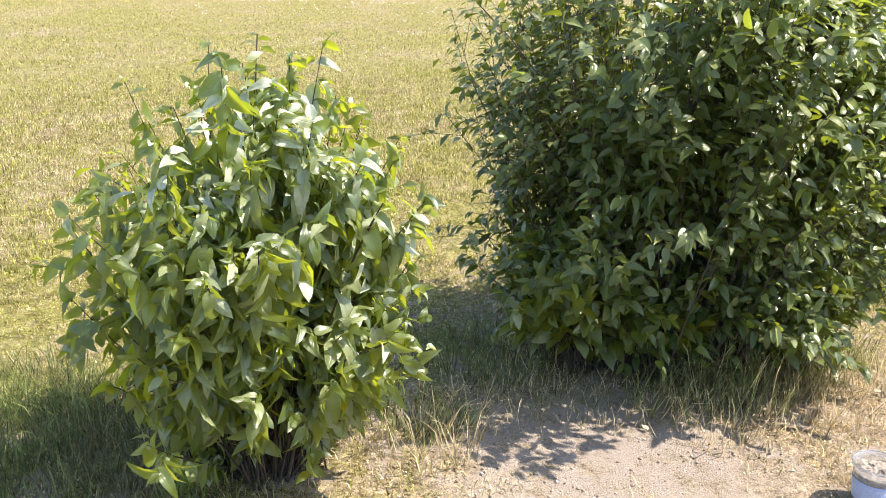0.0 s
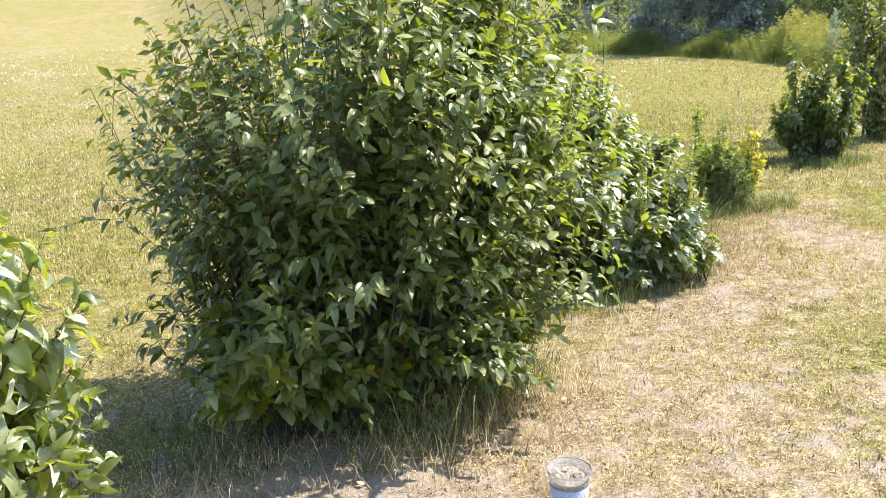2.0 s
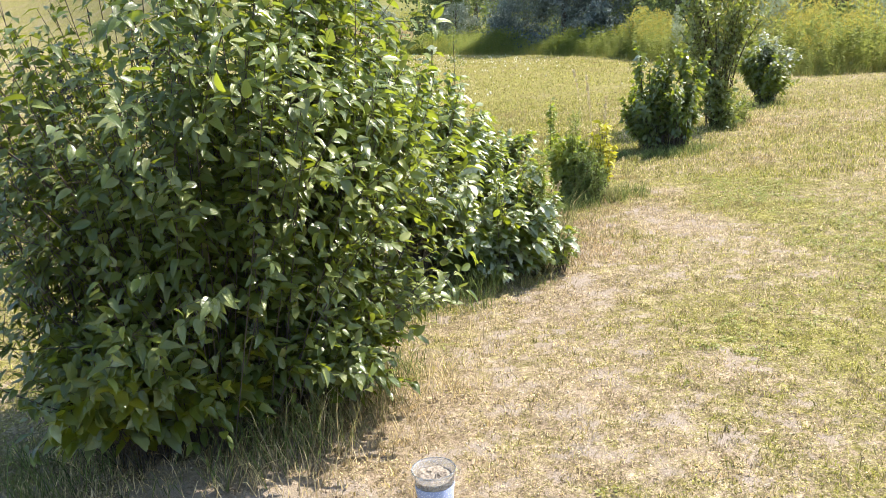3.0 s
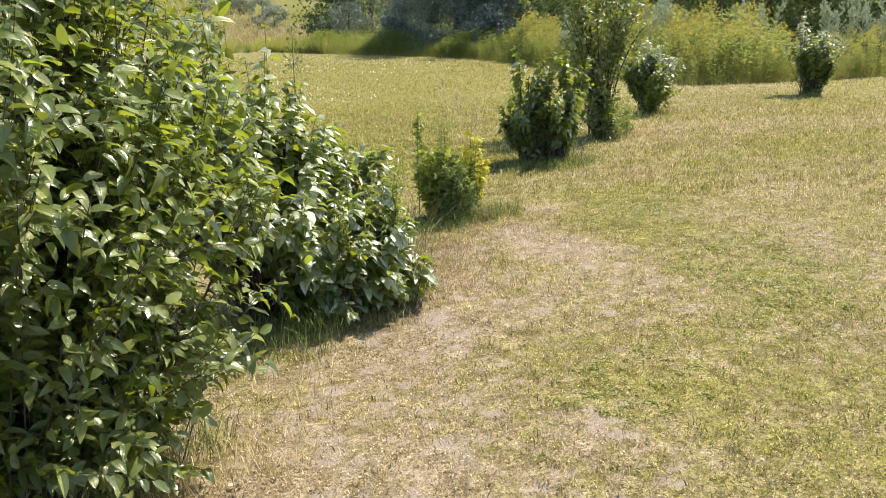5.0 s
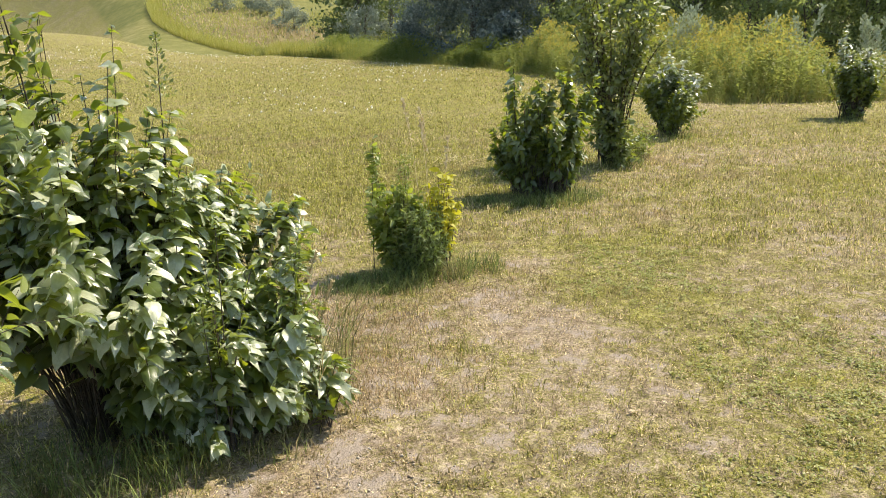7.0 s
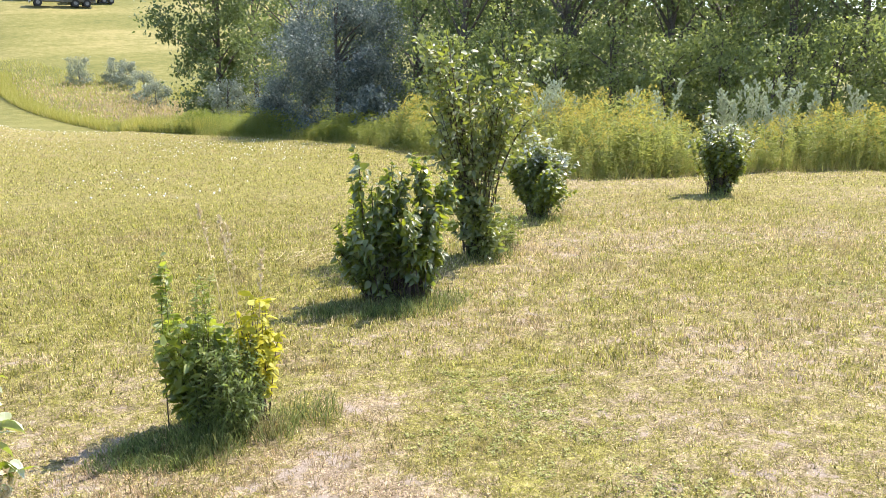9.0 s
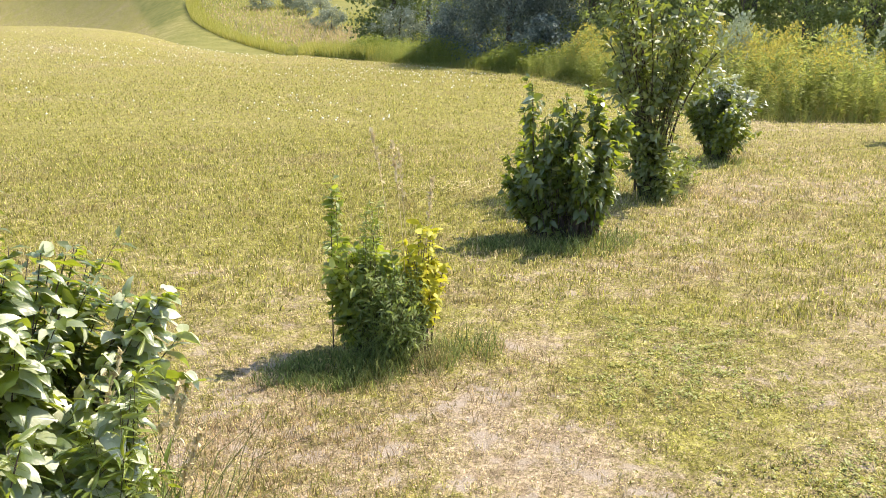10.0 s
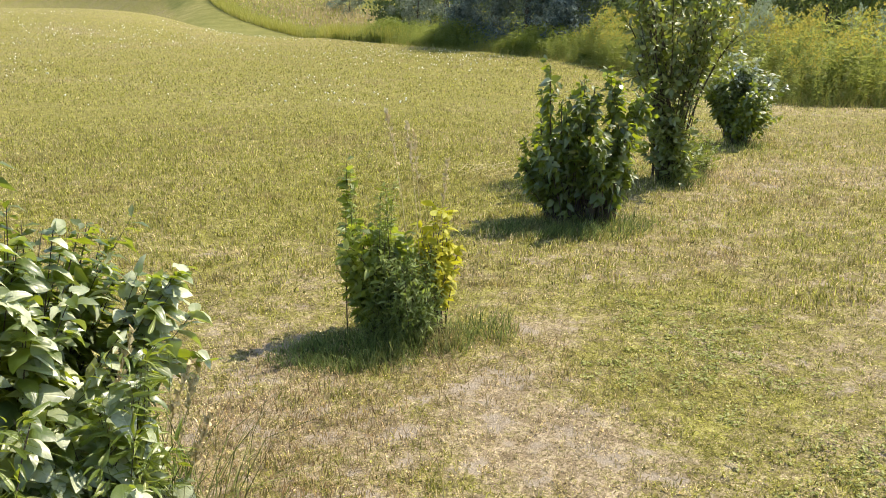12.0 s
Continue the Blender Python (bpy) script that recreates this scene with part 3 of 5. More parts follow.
def foliage_on(paths, start, gap, rng, droop, outward, paired, size, spread=0.5, flat=1.0):
    """Places, turns and sizes of the leaves along the outer stretch of each path."""
    at, axis, grow, young = [], [], [], []
    for p in paths:
        seg = np.linalg.norm(np.diff(p, axis=0), axis=1)
        s = np.concatenate([[0], np.cumsum(seg)])
        total = s[-1]
        pos = np.arange(total * start, total, gap * rng.uniform(0.8, 1.2))
        for q in np.append(pos, total):
            c = np.array([np.interp(q, s, p[:, k]) for k in range(3)])
            d = np.array([np.interp(min(q + 0.03, total), s, p[:, k]) - np.interp(max(q - 0.03, 0), s, p[:, k]) for k in range(3)])
            d /= np.linalg.norm(d) + 1e-9
            side = np.cross(d, rng.normal(0, 1, 3))
            side /= np.linalg.norm(side) + 1e-9
            out = np.array([c[0], c[1], 0.0])
            out /= np.linalg.norm(out) + 1e-6
            for sign in ((1, -1) if paired else (1,)):
                v = side * sign * 0.8 + d * 0.35 + out * outward + rng.normal(0, spread * 0.4, 3)
                v[2] = v[2] * flat
                v[2] -= droop * rng.uniform(0.4, 1.4) * (1.0 if total - q > 0.05 else 0.1)
                at.append(c + rng.normal(0, 0.006, 3))
                axis.append(v)
                grow.append(rng.uniform(*size) * ((0.65 + 0.35 * min(1, (total - q) / 0.08)) if paired else 0.9))
                young.append(total - q < 0.12)
    return np.array(at), np.array(axis), np.array(grow), np.array(young)


def side_twigs(paths, count, length, rng, lift=0.3):
    out = []
    for p in paths:
        for _ in range(count):
            k = rng.uniform(0.45, 0.95) * (len(p) - 1)
            i = min(int(k), len(p) - 2)
            c = p[i] + (p[i + 1] - p[i]) * (k - i)
            d = p[i + 1] - p[i]
            d = d / (np.linalg.norm(d) + 1e-9) * 0.5 + rng.normal(0, 0.55, 3)
            d[2] += lift
            d /= np.linalg.norm(d) + 1e-9
            l = length * rng.uniform(0.5, 1.2)
            out.append(curve3(c, c + d * l * 0.5 + np.array([0, 0, 0.01]), c + d * l - np.array([0, 0, l * 0.12]), 5))
    return out


def shrub(name, x, y, label, lobes, seed, shapes, mat, size, gap, start=0.4, droop=0.5, outward=0.45, paired=True, base_r=0.10,
          stem_r=0.009, twigs=2, twig_len=0.16, wob=0.10, singles=0, arch=0.5, group="row of planted shrubs", face=(0.3, -1.0), shell=0.5, skin=None,
          spread=0.5, upward=1.0, tumble=0.6, back=0.0, sun_tops=None, lump=0, flat=1.0):
    """A shrub: stems from one root, twigs, and leaves, of which those that face the lawn are pieces of their own."""
    rng = np.random.default_rng(seed)
    base = holder(name, (x, y, float(land(x, y))), label, "shrub", group)
    main = []
    for dx, dy, profile, n in lobes:
        ends = crown_points(profile, n, rng, wob, shell, lump) + np.array([dx, dy, 0])
        main += shoots(base_r, ends, rng, arch, (dx * 0.55, dy * 0.55))
    fine = side_twigs(main, twigs, twig_len, rng)
    main.sort(key=lambda p: -p[-1][2])
    stout = main[:: max(1, len(main) // 16)]
    for p in stout:
        v, f = tube(p, np.linspace(stem_r, stem_r * 0.3, len(p)), 6)
        part("stem", v, f, TWIG, base, smooth=True)
    v, f = join([tube(p[::2], np.linspace(stem_r * 0.55, stem_r * 0.2, 5), 4) for p in main] +
                [tube(p[::2], np.linspace(stem_r * 0.25, stem_r * 0.14, 3), 3) for p in fine])
    part("twig_work", v, f, TWIG, base, smooth=True, kind="stuff")
    at, axis, grow, young = (np.concatenate(pair) for pair in zip(foliage_on(main, start, gap, rng, droop, outward, paired, size, spread, flat),
                                                                   foliage_on(fine, 0.25, gap, rng, droop, outward, paired, size, spread, flat)))
    ok = at[:, 2] > 0.03
    at, axis, grow, young = at[ok], axis[ok], grow[ok], young[ok]
    up = np.stack([at[:, 0] * 0.8, at[:, 1] * 0.8, np.full(len(at), upward)], -1) + rng.normal(0, tumble, (len(at), 3))
    rot = frames_for(axis, up)
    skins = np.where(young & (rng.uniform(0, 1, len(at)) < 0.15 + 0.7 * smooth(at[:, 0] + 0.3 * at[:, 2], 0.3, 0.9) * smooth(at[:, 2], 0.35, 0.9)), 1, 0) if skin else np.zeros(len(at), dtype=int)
    # Leaves high and towards the sun take the paler skin: painted sunlight.
    if sun_tops:
        skins = np.where(rng.uniform(0, 1, len(at)) < sun_tops[2] * smooth(at[:, 2] + 0.6 * at[:, 0], sun_tops[0], sun_tops[1]), 1, 0)
    single = np.zeros(len(at), dtype=bool)
    if singles:
        out = at[:, 0] * face[0] + at[:, 1] * face[1] + 0.25 * at[:, 2]
        single[np.argsort(-out)[:singles]] = True
    depth = at[:, 0] * 0.35 - at[:, 1]
    hidden = depth < np.quantile(depth, back) if back else np.zeros(len(at), dtype=bool)
    if back:
        v, f, c = scatter(COARSE, at[hidden], rot[hidden], grow[hidden], rng, True)
        mark(part("inner_foliage", v, f, mat, base, "", True, "stuff").data, c)
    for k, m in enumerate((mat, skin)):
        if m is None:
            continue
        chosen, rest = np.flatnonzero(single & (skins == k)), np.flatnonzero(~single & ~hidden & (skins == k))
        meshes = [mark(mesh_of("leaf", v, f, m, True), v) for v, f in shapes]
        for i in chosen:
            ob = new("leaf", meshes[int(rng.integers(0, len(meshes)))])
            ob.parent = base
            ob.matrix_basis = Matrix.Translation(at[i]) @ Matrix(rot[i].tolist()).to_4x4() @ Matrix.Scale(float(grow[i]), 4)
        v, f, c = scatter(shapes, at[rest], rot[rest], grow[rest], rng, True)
        ob = part("foliage" if k == 0 else "young_foliage", v, f, m, base, "" if k == 0 else "paler leaves: young cherry tips, and lilac tops coloured as sunlit", True, "stuff")
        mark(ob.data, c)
    return base, main, fine, rng


FINE = (0.0, 0.09, 0.26, 0.48, 0.72, 0.9)
BROAD = [full_leaf(0.76, 0.30, 0.30, 0.6, 0.03), full_leaf(0.70, 0.50, 0.45, 0.6, 0.04), full_leaf(0.80, -0.20, 0.30, 0.6, 0.05), full_leaf(0.62, 0.75, 0.40, 0.5, 0.03), full_leaf(0.72, -0.35, 0.60, 0.6, 0.05)]
HANGING = [full_leaf(0.60, 0.4, 0.35, 0.4, 0.04), full_leaf(0.54, 0.7, 0.6, 0.4, 0.04), full_leaf(0.62, -0.3, 0.45, 0.4, 0.05), full_leaf(0.48, 1.0, 0.5, 0.3, 0.03), full_leaf(0.58, 0.5, 0.95, 0.4, 0.06)]
PLAIN = [leaf_shape(0.72, 0.3, 0.2, 0.2), leaf_shape(0.62, 0.5, 0.4, 0.2, 0.02), leaf_shape(0.76, 0.12, 0.12, 0.2, 0.02)]
SPARE = (0.0, 0.22, 0.55, 0.86)
OVAL = [leaf_shape(0.60, 0.30, 0.22, 0, 0, SPARE, 0.82, 0.6), leaf_shape(0.54, 0.5, 0.45, 0, 0.02, SPARE, 0.82, 0.6), leaf_shape(0.64, 0.12, 0.12, 0, 0.03, SPARE, 0.82, 0.6)]
COARSE = [leaf_shape(0.55, 0.35, 0.3, 0, 0, (0.0, 0.5), 0.78, 0.7), leaf_shape(0.6, 0.2, 0.5, 0, 0, (0.0, 0.55), 0.78, 0.7)]
SIDE = (0.0, 0.18, 0.48, 0.80)
POINTED = [leaf_shape(0.62, 0.35, 0.25, 0, 0.01, SIDE, 0.84, 0.55), leaf_shape(0.56, 0.55, 0.45, 0, 0.03, SIDE, 0.84, 0.55), leaf_shape(0.66, 0.15, 0.14, 0, 0.04, SIDE, 0.84, 0.55), leaf_shape(0.58, 0.45, 0.65, 0, 0.03, SIDE, 0.8, 0.55)]
LANCE = [leaf_shape(0.26, 0.25, 0.25), leaf_shape(0.22, 0.4, 0.5)]

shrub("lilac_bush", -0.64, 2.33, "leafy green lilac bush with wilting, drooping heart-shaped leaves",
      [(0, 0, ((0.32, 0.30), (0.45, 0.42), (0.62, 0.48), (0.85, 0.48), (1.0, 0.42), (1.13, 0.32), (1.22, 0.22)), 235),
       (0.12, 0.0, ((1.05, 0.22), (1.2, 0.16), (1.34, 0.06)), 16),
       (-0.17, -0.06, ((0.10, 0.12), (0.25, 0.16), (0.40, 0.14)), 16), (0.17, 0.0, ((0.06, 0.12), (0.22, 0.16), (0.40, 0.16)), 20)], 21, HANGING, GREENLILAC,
      (0.052, 0.090), 0.044, start=0.5, back=0.5, stem_r=0.006, droop=1.3, outward=0.5, singles=300, twigs=1, twig_len=0.16, face=(0.2, -1), shell=0.45, tumble=0.95, upward=0.9, wob=0.08, lump=5, skin=SHEENLILAC, sun_tops=(0.60, 1.25, 0.60))
shrub("lilac_bush", 2.45, 4.48, "lilac bush with large leaves coloured sunlit-pale on top, leaning low over dry grass",
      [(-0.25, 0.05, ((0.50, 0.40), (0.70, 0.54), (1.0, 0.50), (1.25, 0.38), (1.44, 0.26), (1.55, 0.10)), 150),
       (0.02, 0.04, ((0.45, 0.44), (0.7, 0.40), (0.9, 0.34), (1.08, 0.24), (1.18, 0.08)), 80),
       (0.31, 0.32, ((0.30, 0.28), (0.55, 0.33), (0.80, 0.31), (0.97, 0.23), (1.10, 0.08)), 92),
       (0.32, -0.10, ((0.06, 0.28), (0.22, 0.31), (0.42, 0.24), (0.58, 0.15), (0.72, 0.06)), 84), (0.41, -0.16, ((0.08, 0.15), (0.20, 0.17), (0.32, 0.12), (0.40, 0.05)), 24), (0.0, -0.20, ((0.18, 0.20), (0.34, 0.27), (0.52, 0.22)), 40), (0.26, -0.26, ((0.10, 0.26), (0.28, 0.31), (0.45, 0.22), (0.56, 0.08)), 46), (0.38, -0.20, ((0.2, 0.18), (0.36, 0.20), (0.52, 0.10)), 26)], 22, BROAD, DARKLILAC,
      (0.056, 0.094), 0.043, start=0.5, back=0.5, stem_r=0.006, droop=0.16, outward=0.5, singles=300, twigs=1, twig_len=0.14, face=(0.4, -1), upward=2.2, shell=0.45, tumble=0.8, flat=0.4, lump=3, wob=0.14, skin=SHEENLILAC, sun_tops=(-0.35, 0.55, 0.85))
_, _, cherry_paths, _ = shrub("cherry_bush", 0.80, 3.33, "big dense cherry bush with glossy dark green leaves and black berries",
      [(0, 0, ((0.28, 0.46), (0.45, 0.76), (0.65, 0.88), (1.2, 0.91), (1.5, 0.82), (1.8, 0.54), (2.0, 0.16)), 300),
       (-0.42, 0.16, ((0.28, 0.36), (0.6, 0.45), (1.0, 0.48), (1.4, 0.40), (1.7, 0.18)), 120),
       (0.52, 0.16, ((0.40, 0.34), (0.7, 0.50), (1.2, 0.52), (1.6, 0.40), (1.9, 0.18)), 200),
       (0.40, -0.08, ((0.16, 0.30), (0.32, 0.44), (0.55, 0.44), (0.75, 0.3)), 70),
       (0.05, 0.05, ((0.5, 0.98), (1.0, 1.04), (1.5, 0.96), (1.9, 0.66), (2.12, 0.2)), 34)], 23, POINTED, CHERRY,
      (0.042, 0.072), 0.036, start=0.42, back=0.66, droop=0.3, flat=0.7, upward=1.4, outward=0.55, paired=False, singles=300, twigs=4, twig_len=0.23, wob=0.13, base_r=0.3, stem_r=0.0052, arch=0.75, face=(0.1, -1), shell=0.42, skin=SPROUT, lump=3)
def berries(base, paths, n, seed):
    """Clusters of small dark fruit among the upper twigs."""
    rng = np.random.default_rng(seed)
    high = [p for p in paths if p[-1][2] > 0.9]
    ball = (np.array([(1, 0, 0), (0, 1, 0), (-1, 0, 0), (0, -1, 0), (0, 0, 1.0), (0, 0, -1)]), np.array([(0, 1, 4), (1, 2, 4), (2, 3, 4), (3, 0, 4), (1, 0, 5), (2, 1, 5), (3, 2, 5), (0, 3, 5)]))
    at = []
    for k in range(n):
        p = high[int(rng.integers(0, len(high)))]
        m = int(rng.integers(5, 11))
        at.append(p[int(rng.integers(2, len(p)))] + rng.normal(0, 0.014, (m, 3)) - np.array([0, 0, 0.02]))
    at = np.concatenate(at)
    v, f = scatter([ball], at, np.tile(np.eye(3), (len(at), 1, 1)), rng.uniform(0.004, 0.006, len(at)), rng)
    part("fruit", v, f, BERRY, base, "clusters of small black berries", True, "stuff")


cherry = bpy.data.objects["cherry_bush"]
berries(cherry, cherry_paths, 110, 41)
shrub("dogwood_sucker", 0.46, 3.12, "low sucker with broad matt green leaves under the cherry bush",
      [(-0.04, 0.02, ((0.22, 0.30), (0.32, 0.44), (0.45, 0.42), (0.60, 0.16)), 66), (0.30, -0.02, ((0.26, 0.18), (0.40, 0.26), (0.56, 0.12)), 22)], 31, [leaf_shape(0.62, 0.2, 0.2, 0, 0.01, FINE, 0.75, 0.65), leaf_shape(0.56, 0.35, 0.3, 0, 0.02, FINE, 0.75, 0.65)], GREENLILAC,
      (0.065, 0.10), 0.045, start=0.45, droop=0.25, outward=0.5, paired=True, singles=160, twigs=1, twig_len=0.1, stem_r=0.004, upward=1.8)
shrub("lilac_bush", 6.36, 7.05, "upright dark green lilac bush on the lawn",
      [(-0.18, 0.14, ((0.22, 0.12), (0.45, 0.24), (0.68, 0.29), (0.88, 0.26), (1.02, 0.15), (1.10, 0.05)), 68),
       (0.15, -0.12, ((0.22, 0.12), (0.45, 0.24), (0.66, 0.28), (0.86, 0.24), (1.00, 0.13), (1.08, 0.05)), 58),
       (0, 0, ((0.05, 0.14), (0.22, 0.23), (0.38, 0.29), (0.60, 0.26)), 48)], 25, PLAIN, DARKLILAC,
      (0.050, 0.084), 0.038, start=0.45, droop=0.75, upward=1.2, singles=150, twigs=1, twig_len=0.15, wob=0.2, shell=0.5, lump=3, tumble=0.9, skin=SHEENLILAC, sun_tops=(0.75, 1.35, 0.22))
shrub("tall_cherry_shrub", 8.02, 7.98, "tall slender multi-stemmed shrub with sparse glossy leaves",
      [(0, 0, ((1.0, 0.28), (1.35, 0.48), (1.70, 0.60), (1.95, 0.52), (2.22, 0.24)), 54),
       (0, 0, ((0.05, 0.14), (0.30, 0.19), (0.60, 0.20)), 34)], 26, OVAL, DULL,
      (0.055, 0.090), 0.040, start=0.44, droop=0.25, paired=False, twigs=6, twig_len=0.24, arch=0.12, stem_r=0.012, base_r=0.10, singles=60, shell=0.32, lump=3, wob=0.2, tumble=0.9)
shrub("lilac_bush", 10.14, 9.21, "small rounded lilac bush with shiny leaves",
      [(0, 0, ((0.12, 0.14), (0.25, 0.26), (0.5, 0.37), (0.72, 0.34), (0.93, 0.12)), 150)], 27, PLAIN, DARKLILAC, (0.05, 0.084), 0.040, droop=0.35, shell=0.5, start=0.45, lump=7, twigs=1, upward=1.6, tumble=0.9, wob=0.17, skin=SUNLITLILAC, sun_tops=(0.42, 0.98, 0.9))
shrub("lilac_bush", 13.6, 8.91, "narrow-footed lilac bush standing alone on the lawn",
      [(0, 0, ((0.06, 0.08), (0.2, 0.12), (0.42, 0.28), (0.68, 0.38), (0.88, 0.28), (1.02, 0.12)), 140),
       (-0.10, 0.16, ((0.9, 0.15), (1.12, 0.13), (1.28, 0.05)), 18)], 28, PLAIN, DARKLILAC, (0.05, 0.084), 0.040, droop=0.35, shell=0.5, start=0.45, lump=7, twigs=1, upward=1.6, tumble=0.9, wob=0.17, skin=SUNLITLILAC, sun_tops=(0.45, 1.05, 0.85))

# the small mixed clump: a green willow shoot, a yellowing sucker and feathery weeds
shrub("willow_sapling", 4.22, 5.80, "small green sapling with one tall leafy shoot",
      [(0, 0, ((0.14, 0.10), (0.28, 0.20), (0.40, 0.23), (0.50, 0.14), (0.58, 0.04)), 96), (-0.11, 0.06, ((0.66, 0.04), (0.92, 0.02)), 4)], 24, OVAL, WILLOW,
      (0.040, 0.068), 0.021, start=0.3, droop=0.1, paired=False, singles=120, twigs=1, twig_len=0.08, stem_r=0.0032, base_r=0.05)
shrub("yellow_leaved_sapling", 4.45, 5.63, "small sapling whose leaves have turned bright yellow",
      [(0.03, 0, ((0.26, 0.05), (0.36, 0.10), (0.50, 0.13), (0.60, 0.08)), 30)], 29, OVAL, YELLOW,
      (0.042, 0.074), 0.032, start=0.5, droop=0.25, paired=False, singles=40, twigs=1, twig_len=0.07, stem_r=0.0032, base_r=0.03)
shrub("feathery_weed", 4.30, 5.62, "bushy grey-green weed with narrow feathery leaves",
      [(0, 0, ((0.04, 0.10), (0.15, 0.17), (0.28, 0.20), (0.42, 0.12)), 300)], 30, LANCE, DARKWEED,
      (0.024, 0.048), 0.012, start=0.2, droop=0.0, paired=False, twigs=1, twig_len=0.07, stem_r=0.003)


# ---- woods and far shrubs ----
DIAMOND = [(np.array([(-0.3, 0.35, 0.05), (0, 0, 0), (0.3, 0.4, 0.05), (0, 1, -0.15)]), np.array([[0, 1, 3], [1, 2, 3]])),
           (np.array([(-0.36, 0.4, -0.06), (0, 0, 0), (0.3, 0.3, 0.1), (0.05, 1, -0.3)]), np.array([[0, 1, 3], [1, 2, 3]]))]


def tree(name, x, y, label, height, radius, seed, mat, leaf=0.16, n=5000, trunk=0.16, bottom=0.12, lean=(0, 0), category="tree", clumps=70, group="trees along the field", low=0.0):
    rng = np.random.default_rng(seed)
    base = holder(name, (x, y, float(land(x, y)) - 0.05), label, category, group)
    top = np.array([lean[0], lean[1], height * 0.93])
    stem = curve3((0, 0, 0), np.array([lean[0] * 0.2, lean[1] * 0.2, height * 0.5]) + rng.normal(0, 0.2, 3), top, 12)
    v, f = tube(stem, np.linspace(trunk, trunk * 0.15, 12), 9)
    part("trunk", v, f, BARK, base, smooth=True)
    centres, limbs = [], []
    for k in range(clumps):
        h = rng.uniform(bottom, 1.0)
        c = stem[int(min(11, h * 11))]
        a = rng.uniform(0, 2 * np.pi)
        r = radius * (0.45 + 0.55 * math.sin(math.pi * min(1, 0.18 + 0.8 * h))) * rng.uniform(0.25, 1.05)
        e = np.array([c[0] + r * math.cos(a), c[1] + r * math.sin(a), max(0.3, h * height + rng.normal(0, 0.04) * height)])
        centres.append(e)
        if k % 5 == 0:
            s = stem[int(min(10, max(1, h * 9)))]
            limbs.append(curve3(s, (s + e) / 2 + np.array([0, 0, 0.25]), e, 6))
    for p in limbs:
        v, f = tube(p, np.linspace(trunk * 0.35, 0.015, 6), 6)
        part("limb", v, f, BARK, base, smooth=True)
    centres = np.array(centres)
    odds = np.where(centres[:, 2] < low, 4.0, 1.0)
    which = rng.choice(clumps, n, p=odds / odds.sum())
    scale = radius * 0.14 * rng.uniform(0.5, 1.3, clumps)
    at = centres[which] + rng.normal(0, 1, (n, 3)) * scale[which][:, None] * np.array([1, 1, 0.75])
    at[:, 2] = np.abs(at[:, 2] - 0.1) + 0.1
    axis = rng.normal(0, 0.7, (n, 3)) - np.array([0, 0, 0.35])
    rot = frames_for(axis, rng.normal(0, 0.6, (n, 3)) + np.array([0, 0, 0.8]))
    v, f = scatter(DIAMOND, at, rot, np.where(at[:, 2] < low, leaf * 0.55, leaf) * rng.uniform(0.6, 1.3, n), rng)
    part("crown", v, f, mat, base, "", False, "stuff")
    return base


def polar(bearing, away):
    return 2.8 + away * math.sin(radians(bearing)), 2.2 + away * math.cos(radians(bearing))


for k, (b, d, h, r, lean) in enumerate(((25.6, 52, 11.5, 3.3, 0.5), (31, 47, 11, 3.0, 0), (36.5, 42, 11, 2.8, 0), (38.5, 34, 10, 2.2, 0.0), (41.5, 30, 9.5, 2.5, 0.6), (44.5, 33, 10, 2.6, -0.5), (48, 29, 9.5, 2.4, 0.8),
                                        (51.5, 32, 10, 2.6, 0), (55, 29, 9.5, 2.4, -0.6), (58.5, 31, 10, 2.6, 0.3), (62, 28, 9.5, 2.5, 0), (66, 30, 10, 2.8, 0.5), (70, 29, 9, 2.6, 0))):
    tree("poplar_tree", *polar(b, d), "tall poplar tree with dense green foliage", h, r, 300 + k, POPLAR, 0.20 if k else 0.21, 10000 if k else 18000, 0.19, 0.03, (lean, 0), clumps=120, low=5.5 if k else 0.0)
for k, (b, d) in enumerate(((28, 62), (34, 58), (40, 46), (44, 43), (48, 41), (52, 44), (56, 41), (60, 43), (64, 41), (68, 43), (73, 41))):
    tree("poplar_tree", *polar(b, d), "poplar tree in the shade of the wood behind", 14, 3.6, 320 + k, POPLAR, 0.36, 5000, 0.2, 0.02, (0, 0), clumps=95)
for k, (b, d, h, r) in enumerate(((40.5, 25.5, 3.2, 1.6), (44, 26, 3.6, 1.7), (47.5, 25, 3.0, 1.6), (51, 26, 3.8, 1.8), (54.5, 25, 3.2, 1.6), (58, 25.5, 3.6, 1.8), (61.5, 24.5, 3.2, 1.7), (65, 25.5, 3.8, 1.8), (69, 25, 3.4, 1.8))):
    tree("poplar_sapling", *polar(b, d), "bushy young poplar at the edge of the wood", h, r, 380 + k, LITYOUNG, 0.10, 5500, 0.06, 0.03, clumps=70, group="young poplars")
tree("silver_olive_tree", *polar(33.2, 31), "rounded blue-grey olive tree with fine silvery leaves", 5.0, 2.9, 340, OLIVE, 0.088, 46000, 0.14, 0.05, clumps=75)
